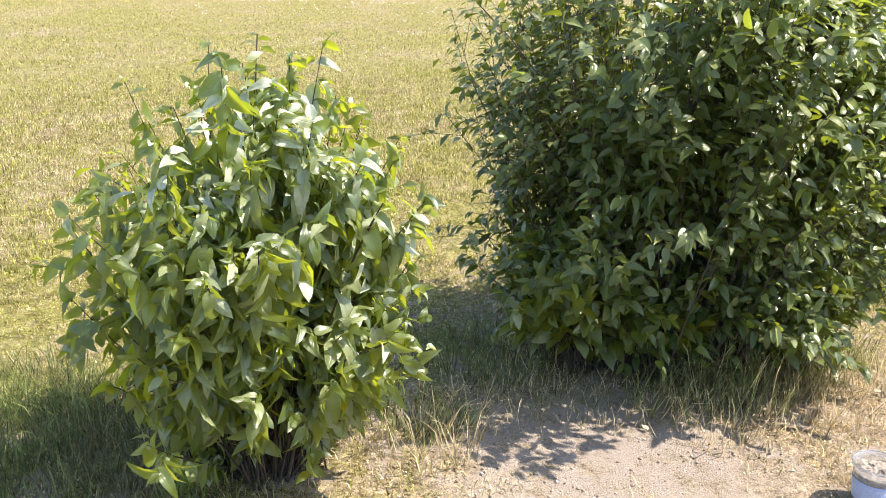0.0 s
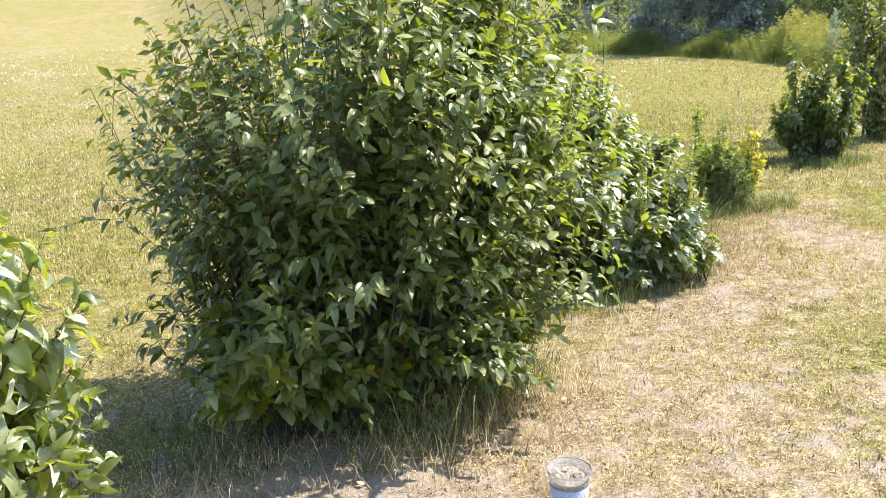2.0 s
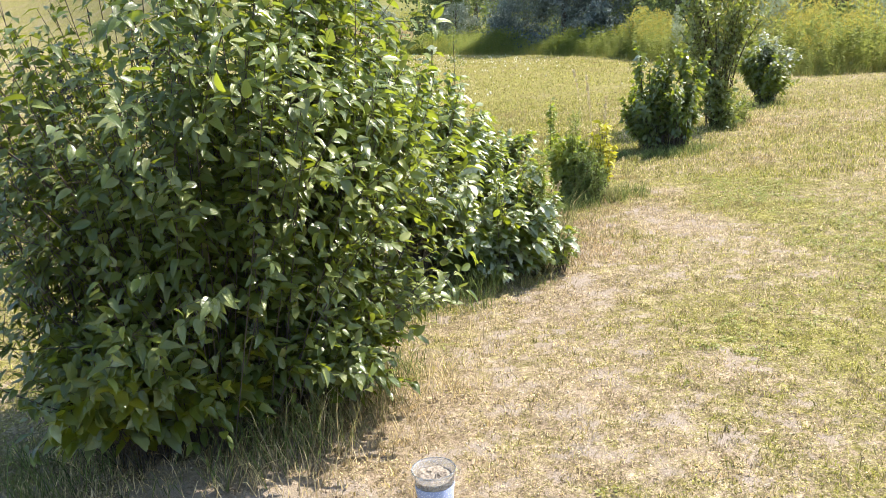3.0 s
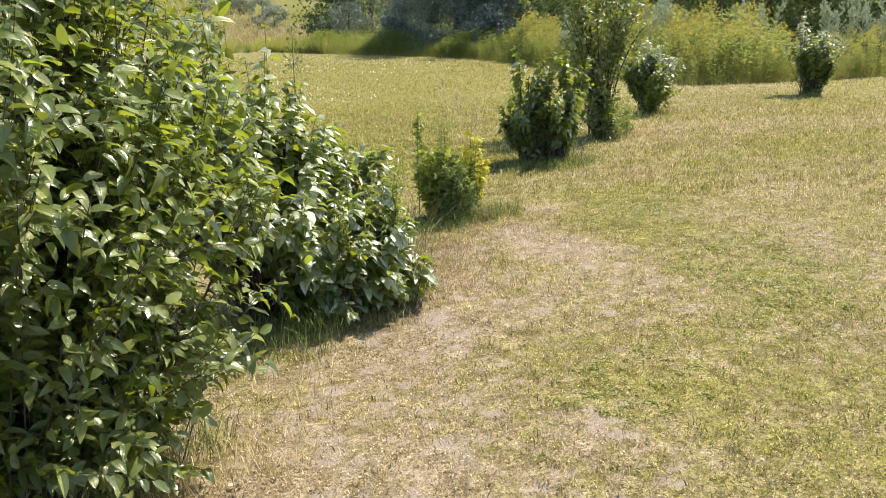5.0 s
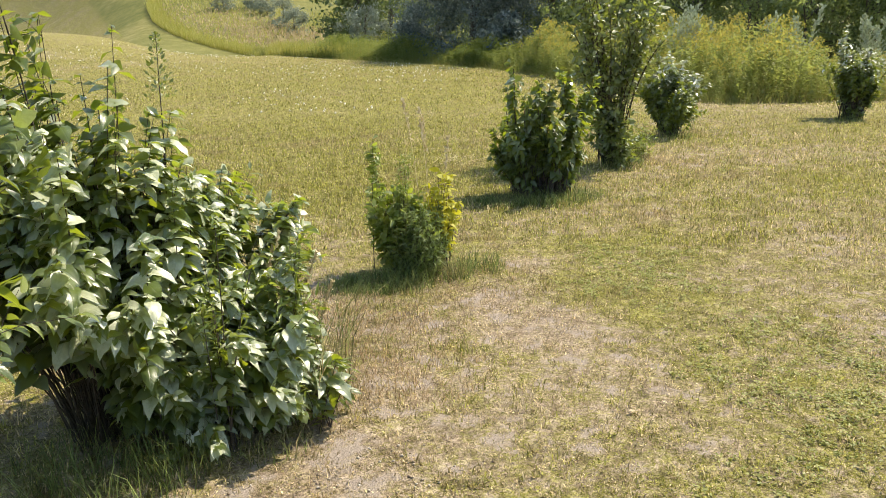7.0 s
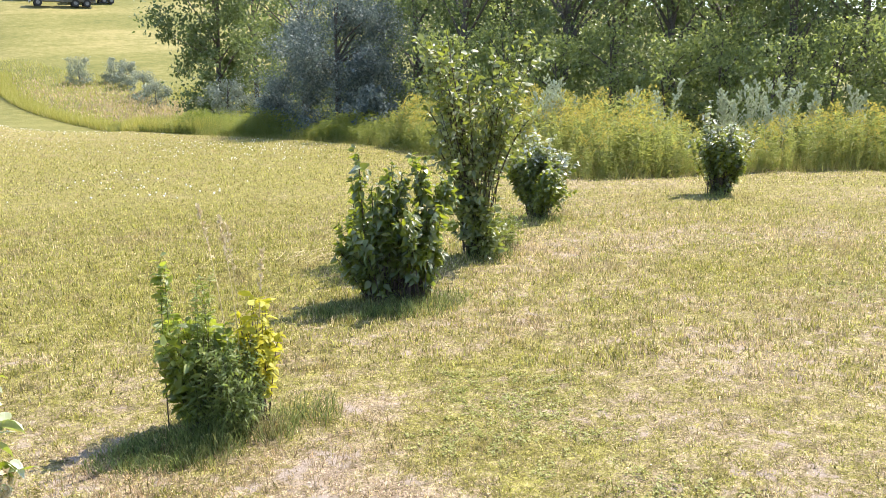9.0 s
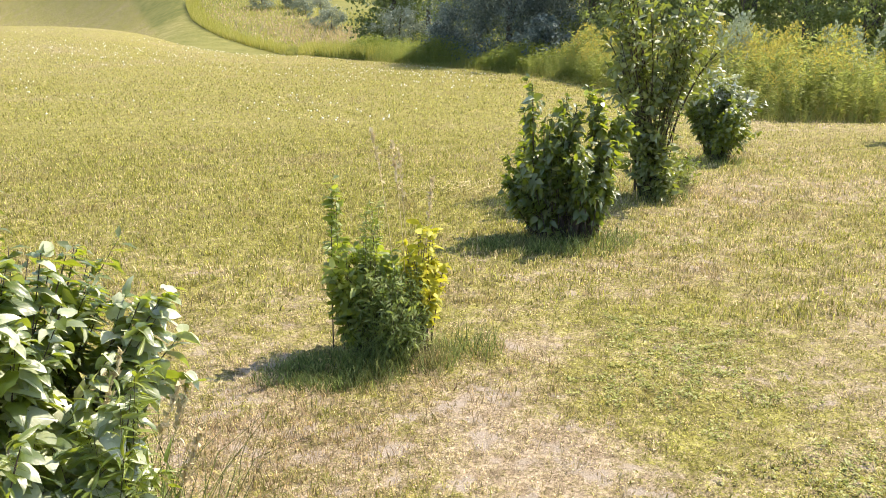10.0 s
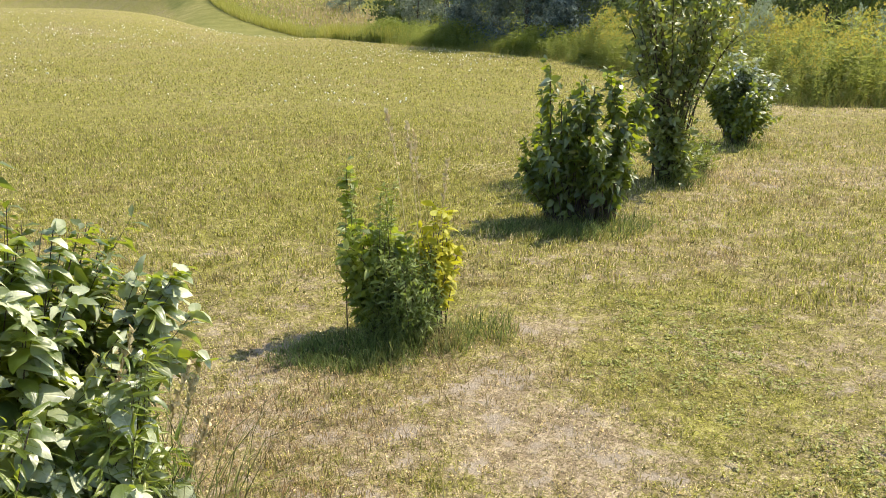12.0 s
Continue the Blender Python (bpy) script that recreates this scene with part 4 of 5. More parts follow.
for k, (b, d, h, r) in enumerate(((17.5, 88, 2.5, 1.4), (19.5, 89, 2.5, 1.4), (20.2, 86, 2.4, 1.4), (21.1, 79, 2.4, 1.5), (21.9, 75, 2.2, 1.4), (26.2, 44, 2.3, 1.5), (29.0, 33, 1.5, 1.0), (35.5, 27, 1.6, 0.9))):
    tree("silver_bush", *polar(b, d), "low silvery-leaved bush in the meadow", h, r, 350 + k, SILVER if b < 28 else OLIVE, 0.13, 3000, 0.05, 0.03, category="bush", clumps=34, group="silver bushes")


# ---- meadow of tall weeds beyond the mown lawn ----
def meadow_edge(y):
    return np.interp(y, [6, 8.85, 10, 10.8, 11.6, 13, 20.3, 24, 35, 41, 60, 66, 72, 75, 79, 83, 90, 100], [20, 18.2, 17.0, 14.9, 13.9, 13.9, 16.3, 17.0, 16.9, 16.9, 22.4, 21.9, 21.2, 21.1, 21.2, 21.5, 22.8, 26])


def weed_template(height, kind, rng, n=46, leaf=1.0):
    """One weed: a thin stem, narrow leaves and, by its kind, a plume of flowers or of grey leaflets."""
    stem = curve3((0, 0, 0), (0.02, 0, height * 0.5), (rng.normal(0, 0.07), rng.normal(0, 0.07), height), 5)
    k = rng.uniform(0.08, 0.92, n)
    at = np.stack([np.interp(k, np.linspace(0, 1, 5), stem[:, i]) for i in range(3)], -1)
    a = rng.uniform(0, 2 * np.pi, n)
    axis = np.stack([np.cos(a), np.sin(a), rng.uniform(-0.1, 0.9, n)], -1)
    rot = frames_for(axis, np.tile([0, 0, 1.0], (n, 1)) + rng.normal(0, 0.3, (n, 3)))
    narrow = [(DIAMOND[0][0] * np.array([0.45, 1, 1]), DIAMOND[0][1])]
    green = scatter(narrow, at, rot, leaf * rng.uniform(0.08, 0.16, n) * (1.15 - k * 0.5), rng)
    sv, sf = tube(stem, np.linspace(0.006, 0.003, 5), 3)
    tri = np.concatenate([sf[:, [0, 1, 2]], sf[:, [0, 2, 3]]])
    green = join([green, (sv, tri)])
    m = 46
    q = rng.uniform(0, 1, m)
    rad = (0.13 if kind == "gold" else 0.10) * (1 - q) ** 0.7 + 0.015
    a = rng.uniform(0, 2 * np.pi, m)
    low = 0.82 if kind == "gold" else 0.5
    at = np.stack([rad * np.cos(a), rad * np.sin(a), height * (low + q * (1.06 - low))], -1)
    axis = np.stack([np.cos(a), np.sin(a), np.full(m, 0.9)], -1) + rng.normal(0, 0.3, (m, 3))
    rot = frames_for(axis, rng.normal(0, 1, (m, 3)))
    plume = scatter(DIAMOND, at, rot, rng.uniform(0.022, 0.055, m), rng)
    return green, plume


def build_meadow():
    rng = np.random.default_rng(77)
    spots = []
    for _ in range(26000):
        y = rng.uniform(5, 40)
        x = meadow_edge(y) + abs(rng.normal(0, 1)) * (2.6 if y < 11.5 else (1.9 if y < 21 else 3.5))
        if rng.uniform() < (1.0 if y < 21 else (0.55 if y < 34 else 0.25)):
            spots.append((x, y))
    spots = np.array(spots)[:3300]
    x, y = spots[:, 0], spots[:, 1]
    inside = x - meadow_edge(y)
    z = land(x, y)
    turn = rng.uniform(0, 2 * np.pi, len(x))
    size = rng.uniform(0.7, 1.12, len(x)) * (0.6 + 0.4 * smooth(inside, 0, 0.7)) * np.where(y > 21, 0.85, np.where(y > 12.5, 1.3, 1.0)) * (0.92 + 0.16 * np.sin(x * 1.3 + 2 * np.sin(y * 0.8)))
    rot = np.zeros((len(x), 3, 3))
    rot[:, 0, 0], rot[:, 0, 1], rot[:, 1, 0], rot[:, 1, 1], rot[:, 2, 2] = np.cos(turn), -np.sin(turn), np.sin(turn), np.cos(turn), 1
    at = np.stack([x, y, z - 0.02], -1)
    sage = np.zeros(len(x), dtype=bool)
    gold = ~sage & (rng.uniform(0, 1, len(x)) < np.where(y < 10.4, 0.42, np.where(y < 21, 0.30, 0.03)))
    kinds = [weed_template(1.0, "gold", rng) for _ in range(4)]
    v, f = scatter([k[0] for k in kinds], at[~sage], rot[~sage], size[~sage], rng)
    tagged(new("meadow_weeds", mesh_of("meadow_weeds", v, f, WEED)), "tall rank green weeds beyond the mown lawn", "weeds", kind="stuff")
    v, f = scatter([k[1] for k in kinds], at[gold], rot[gold], size[gold], rng)
    tagged(new("goldenrod_flowers", mesh_of("goldenrod_flowers", v, f, GOLD)), "yellow goldenrod flower heads over the tall weeds", "flowers", kind="stuff")


build_meadow()


def build_hay():
    """Uncut grass on the slope beyond the lawn."""
    rng = np.random.default_rng(78)
    b, d = rng.uniform(10.5, 46, 76000), np.sqrt(rng.uniform(18 ** 2, 102 ** 2, 76000))
    x, y = 2.8 + d * np.sin(np.radians(b)), 2.2 + d * np.cos(np.radians(b))
    keep = (x > meadow_edge(y) + 0.1) & (y > 33 + rng.uniform(0, 8, len(y))) & (d < np.interp(b, [12, 15, 17, 19, 21, 23, 30], [101, 99, 94, 93, 90, 87, 90]))
    x, y = x[keep], y[keep]
    n = len(x)
    at = np.stack([x, y, land(x, y) - 0.02], -1)
    v, f = blades(at, rng.uniform(0.25, 0.65, n), rng.uniform(0.02, 0.06, n), rng.uniform(0.2, 0.7, n), rng)
    v, f = v.reshape(-1, 5, 3)[:, [0, 1, 4]].reshape(-1, 3), np.arange(3 * n).reshape(-1, 3)
    hay = leaf_material("uncut grass", (0.30, 0.29, 0.07), (0.46, 0.42, 0.13), (0.66, 0.57, 0.30), (0.46, 0.46, 0.09), 0.7, 0.4, 0.2, (0.0, 0.4, 0.85))
    tagged(new("hay_meadow", mesh_of("hay_meadow", v, f, hay)), "strip of uncut yellow-green grass on the slope", "grass", kind="stuff")


build_hay()


def hay_rim():
    """The standing edge of the uncut grass, and tan seed heads over its upper part."""
    rng = np.random.default_rng(81)
    n = 14000
    y = 34 + 58 * rng.uniform(0, 1, n) ** 1.2
    x = meadow_edge(y) + 0.1 + np.abs(rng.normal(0, 0.7, n))
    v, f = blades(np.stack([x, y, land(x, y) - 0.02], -1), rng.uniform(0.4, 0.85, len(x)), rng.uniform(0.4, 1.0, len(x)) * y * 0.0009, rng.uniform(0.1, 0.5, len(x)), rng)
    v, f = v.reshape(-1, 5, 3)[:, [0, 1, 4]].reshape(-1, 3), np.arange(3 * len(x)).reshape(-1, 3)
    rim = leaf_material("standing grass", (0.27, 0.27, 0.06), (0.46, 0.43, 0.12), (0.68, 0.60, 0.26), (0.50, 0.49, 0.10), 0.7, 0.35, 0.2)
    tagged(new("hay_rim", mesh_of("hay_rim", v, f, rim)), "taller green grass along the mown edge of the hay", "grass", kind="stuff")
    n = 9000
    b, d = rng.uniform(11.5, 24, n), rng.uniform(60, 96, n)
    x, y = 2.8 + d * np.sin(np.radians(b)), 2.2 + d * np.cos(np.radians(b))
    keep = (x > meadow_edge(y) + 0.6 + 3.0 * rng.uniform(0, 1, n)) & (d < np.interp(b, [12, 15, 17, 19, 21, 24], [99, 96, 90, 86, 80, 74])) & (np.sin(x * 0.22 + 1) * np.sin(y * 0.12) + rng.normal(0, 0.4, n) > -0.1)
    x, y = x[keep], y[keep]
    k = len(x)
    rot = frames_for(np.tile([0, 0, 1.0], (k, 1)) + rng.normal(0, 0.25, (k, 3)), rng.normal(0, 1, (k, 3)))
    v, f = scatter(DIAMOND, np.stack([x, y, land(x, y) + rng.uniform(0.3, 0.6, k)], -1), rot, rng.uniform(0.12, 0.28, k), rng)
    tan = leaf_material("tan seed head", (0.40, 0.31, 0.17), (0.54, 0.42, 0.25), (0.66, 0.54, 0.34), (0.5, 0.4, 0.22), 0.8, 0.35, 0.2)
    tagged(new("hay_seed_heads", mesh_of("hay_seed_heads", v, f, tan)), "tan seed heads drifting over the uncut hay", "grass", kind="stuff")


hay_rim()


def build_rank_grass():
    """Long stems of grass between the weeds at the near edge of the meadow."""
    rng = np.random.default_rng(79)
    y = rng.uniform(5, 34, 50000)
    x = meadow_edge(y) - 0.15 + np.abs(rng.normal(0, 1, 50000)) * 1.4
    keep = rng.uniform(0, 1, 50000) < np.where(y < 17, 0.6, 0.35)
    x, y = x[keep], y[keep]
    n = len(x)
    at = np.stack([x, y, land(x, y) - 0.02], -1)
    tall = rng.uniform(0.15, 0.75, n) * (0.35 + 0.65 * smooth(x - meadow_edge(y), -0.1, 0.8))
    v, f = blades(at, tall, rng.uniform(0.006, 0.016, n), rng.uniform(0.1, 0.9, n), rng)
    v, f = v.reshape(-1, 5, 3)[:, [0, 1, 4]].reshape(-1, 3), np.arange(3 * n).reshape(-1, 3)
    mat = leaf_material("rank grass", (0.14, 0.17, 0.045), (0.30, 0.30, 0.09), (0.58, 0.46, 0.22), (0.42, 0.42, 0.10), 0.7, 0.4, 0.2)
    tagged(new("rank_grass", mesh_of("rank_grass", v, f, mat)), "dense rank grass among the goldenrod", "grass", kind="stuff")


build_rank_grass()


def shade_weeds():
    """Dark broad weeds at the mown edge in front of the silver olive."""
    rng = np.random.default_rng(80)
    y = rng.uniform(20, 40, 3000)
    x = meadow_edge(y) + 0.1 + np.abs(rng.normal(0, 1.2, 3000))
    a = rng.uniform(0, 2 * np.pi, 3000)
    rot = np.zeros((3000, 3, 3))
    rot[:, 0, 0], rot[:, 0, 1], rot[:, 1, 0], rot[:, 1, 1], rot[:, 2, 2] = np.cos(a), -np.sin(a), np.sin(a), np.cos(a), 1
    kinds = [weed_template(1.0, "gold", rng, 26, 1.7)[0] for _ in range(4)]
    size = rng.uniform(0.55, 1.05, 3000) * (0.55 + 0.45 * smooth(x - meadow_edge(y), 0, 0.9)) * (0.8 + 0.3 * np.sin(y * 1.1))
    v, f = scatter(kinds, np.stack([x, y, land(x, y) - 0.02], -1), rot, size, rng)
    mat = leaf_material("nettle leaf", (0.075, 0.11, 0.03), (0.15, 0.19, 0.05), (0.32, 0.34, 0.13), (0.40, 0.47, 0.07), 0.55, 0.4, 0.4)
    tagged(new("edge_weeds", mesh_of("edge_weeds", v, f, mat)), "thick dark green weeds along the mown edge", "weeds", kind="stuff")


shade_weeds()


def sage_plant(x, y, height, seed):
    rng = np.random.default_rng(seed)
    base = holder("sage_plant", (x, y, float(land(x, y)) - 0.02), "tall silver-grey sage plant with a feathery plume", "weed", "sage plants behind the goldenrod")
    for k in range(int(rng.integers(3, 5))):
        tip = np.array([rng.normal(0, 0.22), rng.normal(0, 0.22), height * rng.uniform(0.8, 1.0)])
        p = curve3((rng.normal(0, 0.04), rng.normal(0, 0.04), 0), tip * np.array([0.2, 0.2, 0.5]), tip, 7)
        v, f = tube(p, np.linspace(0.008, 0.003, 7), 5)
        stem = part("stem", v, f, SAGE, base, smooth=True)
        n = 460
        sprays = 26
        which = rng.integers(0, sprays, n)
        q = np.linspace(0.35, 1.0, sprays)[which]
        at = np.stack([np.interp(q, np.linspace(0, 1, 7), p[:, i]) for i in range(3)], -1)
        a = (rng.uniform(0, 2 * np.pi, sprays)[which] + rng.normal(0, 0.12, n))
        r = 0.24 * (1.04 - q) ** 0.6 * rng.uniform(0.05, 1, n) * rng.uniform(0.6, 1.2, sprays)[which]
        at += np.stack([r * np.cos(a), r * np.sin(a), r * 1.1], -1) + rng.normal(0, 0.008, (n, 3))
        rot = frames_for(np.stack([np.cos(a) * 0.5, np.sin(a) * 0.5, np.full(n, 1.0)], -1), rng.normal(0, 1, (n, 3)))
        v, f = scatter(DIAMOND, at, rot, rng.uniform(0.03, 0.065, n), rng)
        part("plume", v, f, SAGE, stem, "feathery silver plume", kind="stuff")


for k, (b, d, h) in enumerate(((46.6, 17.5, 1.6), (47.6, 17.8, 1.75), (48.4, 18.2, 1.5), (52.6, 18.4, 1.5), (53.4, 19, 1.55), (54.6, 18.4, 1.7), (58.4, 19, 1.5),
                               (60.0, 18.8, 1.8), (60.8, 18.6, 1.85), (61.8, 19, 1.8), (63.3, 18.8, 1.55), (66, 19, 1.6), (40.5, 19.5, 1.4))):
    sage_plant(*polar(b, d), h, 700 + k)


# ---- plastic pot of soil ----
def lathe(rings, sides=40, cap_low=True, cap_high=False):
    bm = bmesh.new()
    loops = [[bm.verts.new((r * math.cos(a), r * math.sin(a), z)) for a in np.linspace(0, 2 * math.pi, sides, endpoint=False)] for z, r in rings]
    for a, b in zip(loops, loops[1:]):
        for i in range(sides):
            bm.faces.new((a[i], a[(i + 1) % sides], b[(i + 1) % sides], b[i]))
    if cap_low:
        bm.faces.new(loops[0][::-1])
    if cap_high:
        bm.faces.new(loops[-1])
    return bm


def plastic_pot(x, y):
    base = holder("plastic_pot", (x, y, float(land(x, y)) + 0.002), "clear plastic tub of dark soil standing on dry ground", "pot")
    mat, nt, bsdf, out = fresh("milky plastic")
    bsdf.inputs["Base Color"].default_value = (0.90, 0.93, 0.98, 1)
    bsdf.inputs["Roughness"].default_value = 0.10
    bsdf.inputs["Transmission Weight"].default_value = 0.88
    bm_part("tub", lathe([(0.0, 0.050), (0.004, 0.054), (0.116, 0.066), (0.122, 0.067), (0.125, 0.0715), (0.137, 0.0725), (0.139, 0.071), (0.137, 0.069), (0.120, 0.0645), (0.008, 0.0525)]), mat, base, "clear milky plastic tub", True)
    soil = plain_material("potting soil", (0.27, 0.23, 0.19), 0.95, 0.0, 0.75, 120.0)
    bm = lathe([(0.010, 0.049), (0.108, 0.0618), (0.112, 0.058), (0.116, 0.044), (0.113, 0.03), (0.117, 0.014)], 28, True, True)
    rng = np.random.default_rng(5)
    for v in bm.verts:
        if v.co.z > 0.110:
            v.co.z += rng.normal(0, 0.003)
    bm_part("soil", bm, soil, base, "dry crumbly grey-brown potting soil")
    band = plain_material("blue printed band", (0.36, 0.41, 0.62), 0.4, 0.0, 0.1)
    bm_part("printed_band", lathe([(0.020, 0.0563), (0.088, 0.0638), (0.0884, 0.0641), (0.088, 0.0645), (0.020, 0.057)], 40, False), band, base, "pale blue printed band", True)
    white = plain_material("white print", (0.85, 0.86, 0.88), 0.4, 0.0, 0.05)
    dots = bmesh.new()
    for row in range(12):
        for k in range(34):
            a = 2 * math.pi * (k + 0.5 * (row % 2)) / 34 + rng.normal(0, 0.05)
            z = 0.023 + row * 0.0055 + rng.normal(0, 0.0014)
            r = 0.0572 + (z - 0.02) * 0.1103
            m = Matrix.Translation((r * math.cos(a), r * math.sin(a), z)) @ Euler((radians(90), 0, a + radians(90))).to_matrix().to_4x4()
            bmesh.ops.create_cone(dots, cap_ends=True, segments=8, radius1=0.0016, radius2=0.0014, depth=0.0012, matrix=m)
    tagged(bm_part("dots", dots, white, base, "white printed dots"), kind="stuff")


plastic_pot(1.222, 2.26)


# ---- trucks and gravel on the far rise ----
def box(bm, x, y, z, sx, sy, sz, bevel=0.05, taper=0.0):
    r = bmesh.ops.create_cube(bm, size=1.0, matrix=Matrix.Translation((x, y, z)) @ Matrix.Diagonal((sx, sy, sz, 1)))
    if taper:
        for v in r["verts"]:
            if v.co.z > z and v.co.x > x:
                v.co.x -= taper
    edges = list({e for v in r["verts"] for e in v.link_edges})
    bmesh.ops.bevel(bm, geom=edges, offset=bevel, segments=2, affect="EDGES")
    return bm


RED = plain_material("faded red paint", (0.36, 0.05, 0.06), 0.5, 0.0, 0.25, 2.0)
STEEL = plain_material("weathered steel", (0.22, 0.22, 0.22), 0.55, 0.6, 0.3, 3.0)
PALE = plain_material("pale grey paint", (0.62, 0.64, 0.66), 0.5, 0.0, 0.15, 2.0)
TYRE = plain_material("tyre rubber", (0.03, 0.03, 0.03), 0.85)
PANE = plain_material("dark cab glass", (0.03, 0.04, 0.05), 0.08)


def wheels(base, spots, radius=0.5):
    for x, y in spots:
        bm = bmesh.new()
        m = Matrix.Translation((x, y, radius)) @ Matrix.Rotation(radians(90), 4, "X")
        bmesh.ops.create_cone(bm, cap_ends=True, segments=20, radius1=radius, radius2=radius, depth=0.32, matrix=m)
        bmesh.ops.bevel(bm, geom=[e for e in bm.edges if len(e.link_faces) == 2 and e.calc_face_angle() > 1.0], offset=0.06, segments=2, affect="EDGES")
        wheel = bm_part("wheel", bm, TYRE, base)
        bm = bmesh.new()
        bmesh.ops.create_cone(bm, cap_ends=True, segments=16, radius1=radius * 0.5, radius2=radius * 0.42, depth=0.36, matrix=m)
        bm_part("rim", bm, STEEL, wheel, "weathered steel rim")


def farm_truck(x, y, turn, load):
    base = holder("farm_truck", (x, y, float(land(x, y)) - 0.05), "old red farm truck parked on the grassy rise", "truck", "parked farm trucks")
    base.rotation_euler = (0, 0, radians(turn))
    bm_part("chassis", box(bmesh.new(), -0.6, 0, 0.85, 7.6, 1.0, 0.28), STEEL, base)
    bm_part("hood", box(bmesh.new(), 3.0, 0, 1.45, 1.6, 1.7, 0.95, 0.12), RED, base)
    cab = bm_part("cab", box(bmesh.new(), 1.55, 0, 1.95, 1.7, 2.2, 2.0, 0.12, 0.35), RED, base, "faded red cab")
    for side in (-1.09, 1.09):
        bm_part("side_window", box(bmesh.new(), 1.45, side, 2.35, 0.95, 0.06, 0.65, 0.02), PANE, cab)
    bm_part("windscreen", box(bmesh.new(), 2.28, 0, 2.35, 0.06, 1.8, 0.7, 0.02), PANE, cab)
    for side in (-0.92, 0.92):
        bm_part("fender", box(bmesh.new(), 3.0, side, 1.1, 1.5, 0.4, 0.3, 0.1), RED, base)
    bm_part("bumper", box(bmesh.new(), 3.95, 0, 0.75, 0.18, 2.3, 0.3, 0.04), PALE, base)
    if load:
        bm_part("grain_box", box(bmesh.new(), -2.1, 0, 1.95, 4.6, 2.4, 1.7, 0.06), RED, base, "red grain box")
    else:
        bm_part("flat_bed", box(bmesh.new(), -2.1, 0, 1.15, 4.8, 2.4, 0.2, 0.04), STEEL, base)
        bm_part("fuel_tank", box(bmesh.new(), -0.4, -0.9, 0.95, 1.3, 0.5, 0.55, 0.15), PALE, base)
        bm_part("tool_box", box(bmesh.new(), -1.6, 0, 1.6, 2.6, 1.6, 0.6, 0.06), PALE, base)
    wheels(base, [(3.0, -0.95), (3.0, 0.95), (-1.7, -0.9), (-1.7, 0.9), (-3.2, -0.9), (-3.2, 0.9)])


def flat_trailer(x, y, turn):
    base = holder("flat_trailer", (x, y, float(land(x, y)) - 0.05), "low grey flat trailer with small wheels", "trailer")
    base.rotation_euler = (0, 0, radians(turn))
    bm_part("deck", box(bmesh.new(), 0, 0, 0.95, 6.5, 2.3, 0.22, 0.04), STEEL, base)
    bm_part("headboard", box(bmesh.new(), 3.1, 0, 1.5, 0.15, 2.3, 0.9, 0.04), RED, base, "red headboard")
    wheels(base, [(-1.4, -1.0), (-1.4, 1.0), (-2.4, -1.0), (-2.4, 1.0), (2.4, -1.0), (2.4, 1.0)], 0.42)


farm_truck(*polar(15.9, 138), 172, True)
farm_truck(*polar(16.9, 132), 168, False)
flat_trailer(*polar(18.6, 136), 176)


# ---- white clover heads on the lawn ----
def clover_heads():
    rng = np.random.default_rng(90)
    n = 5500
    b, d = rng.uniform(-25, 44, n), np.sqrt(rng.uniform(13 ** 2, 44 ** 2, n))
    x, y = 2.8 + d * np.sin(np.radians(b)), 2.2 + d * np.cos(np.radians(b))
    patch = np.sin(x * 0.5 + 1) * np.sin(y * 0.33) + 0.8 * np.sin(x * 1.7 + 2 * np.sin(y * 1.1)) * np.sin(y * 1.9) + rng.normal(0, 0.4, n) + 0.5 * smooth(d, 12, 26)
    keep = (x < meadow_edge(y) - 0.5) & (patch > 0.75) & (y > 1.0 * x)
    x, y, d = x[keep], y[keep], d[keep]
    ball = (np.array([(1, 0, 0), (0, 1, 0), (-1, 0, 0), (0, -1, 0), (0, 0, 1.0), (0, 0, -1)]), np.array([(0, 1, 4), (1, 2, 4), (2, 3, 4), (3, 0, 4), (1, 0, 5), (2, 1, 5), (3, 2, 5), (0, 3, 5)]))
    at = np.stack([x, y, land(x, y) + 0.045], -1)
    rot = np.tile(np.eye(3), (len(x), 1, 1))
    v, f = scatter([ball], at, rot, rng.uniform(0.012, 0.024, len(x)), rng)
    mat = plain_material("white clover", (0.78, 0.76, 0.66), 0.8, 0.0, 0.1)
    tagged(new("clover_heads", mesh_of("clover_heads", v, f, mat)), "scattered white clover heads in the mown lawn", "flowers", kind="stuff")


clover_heads()


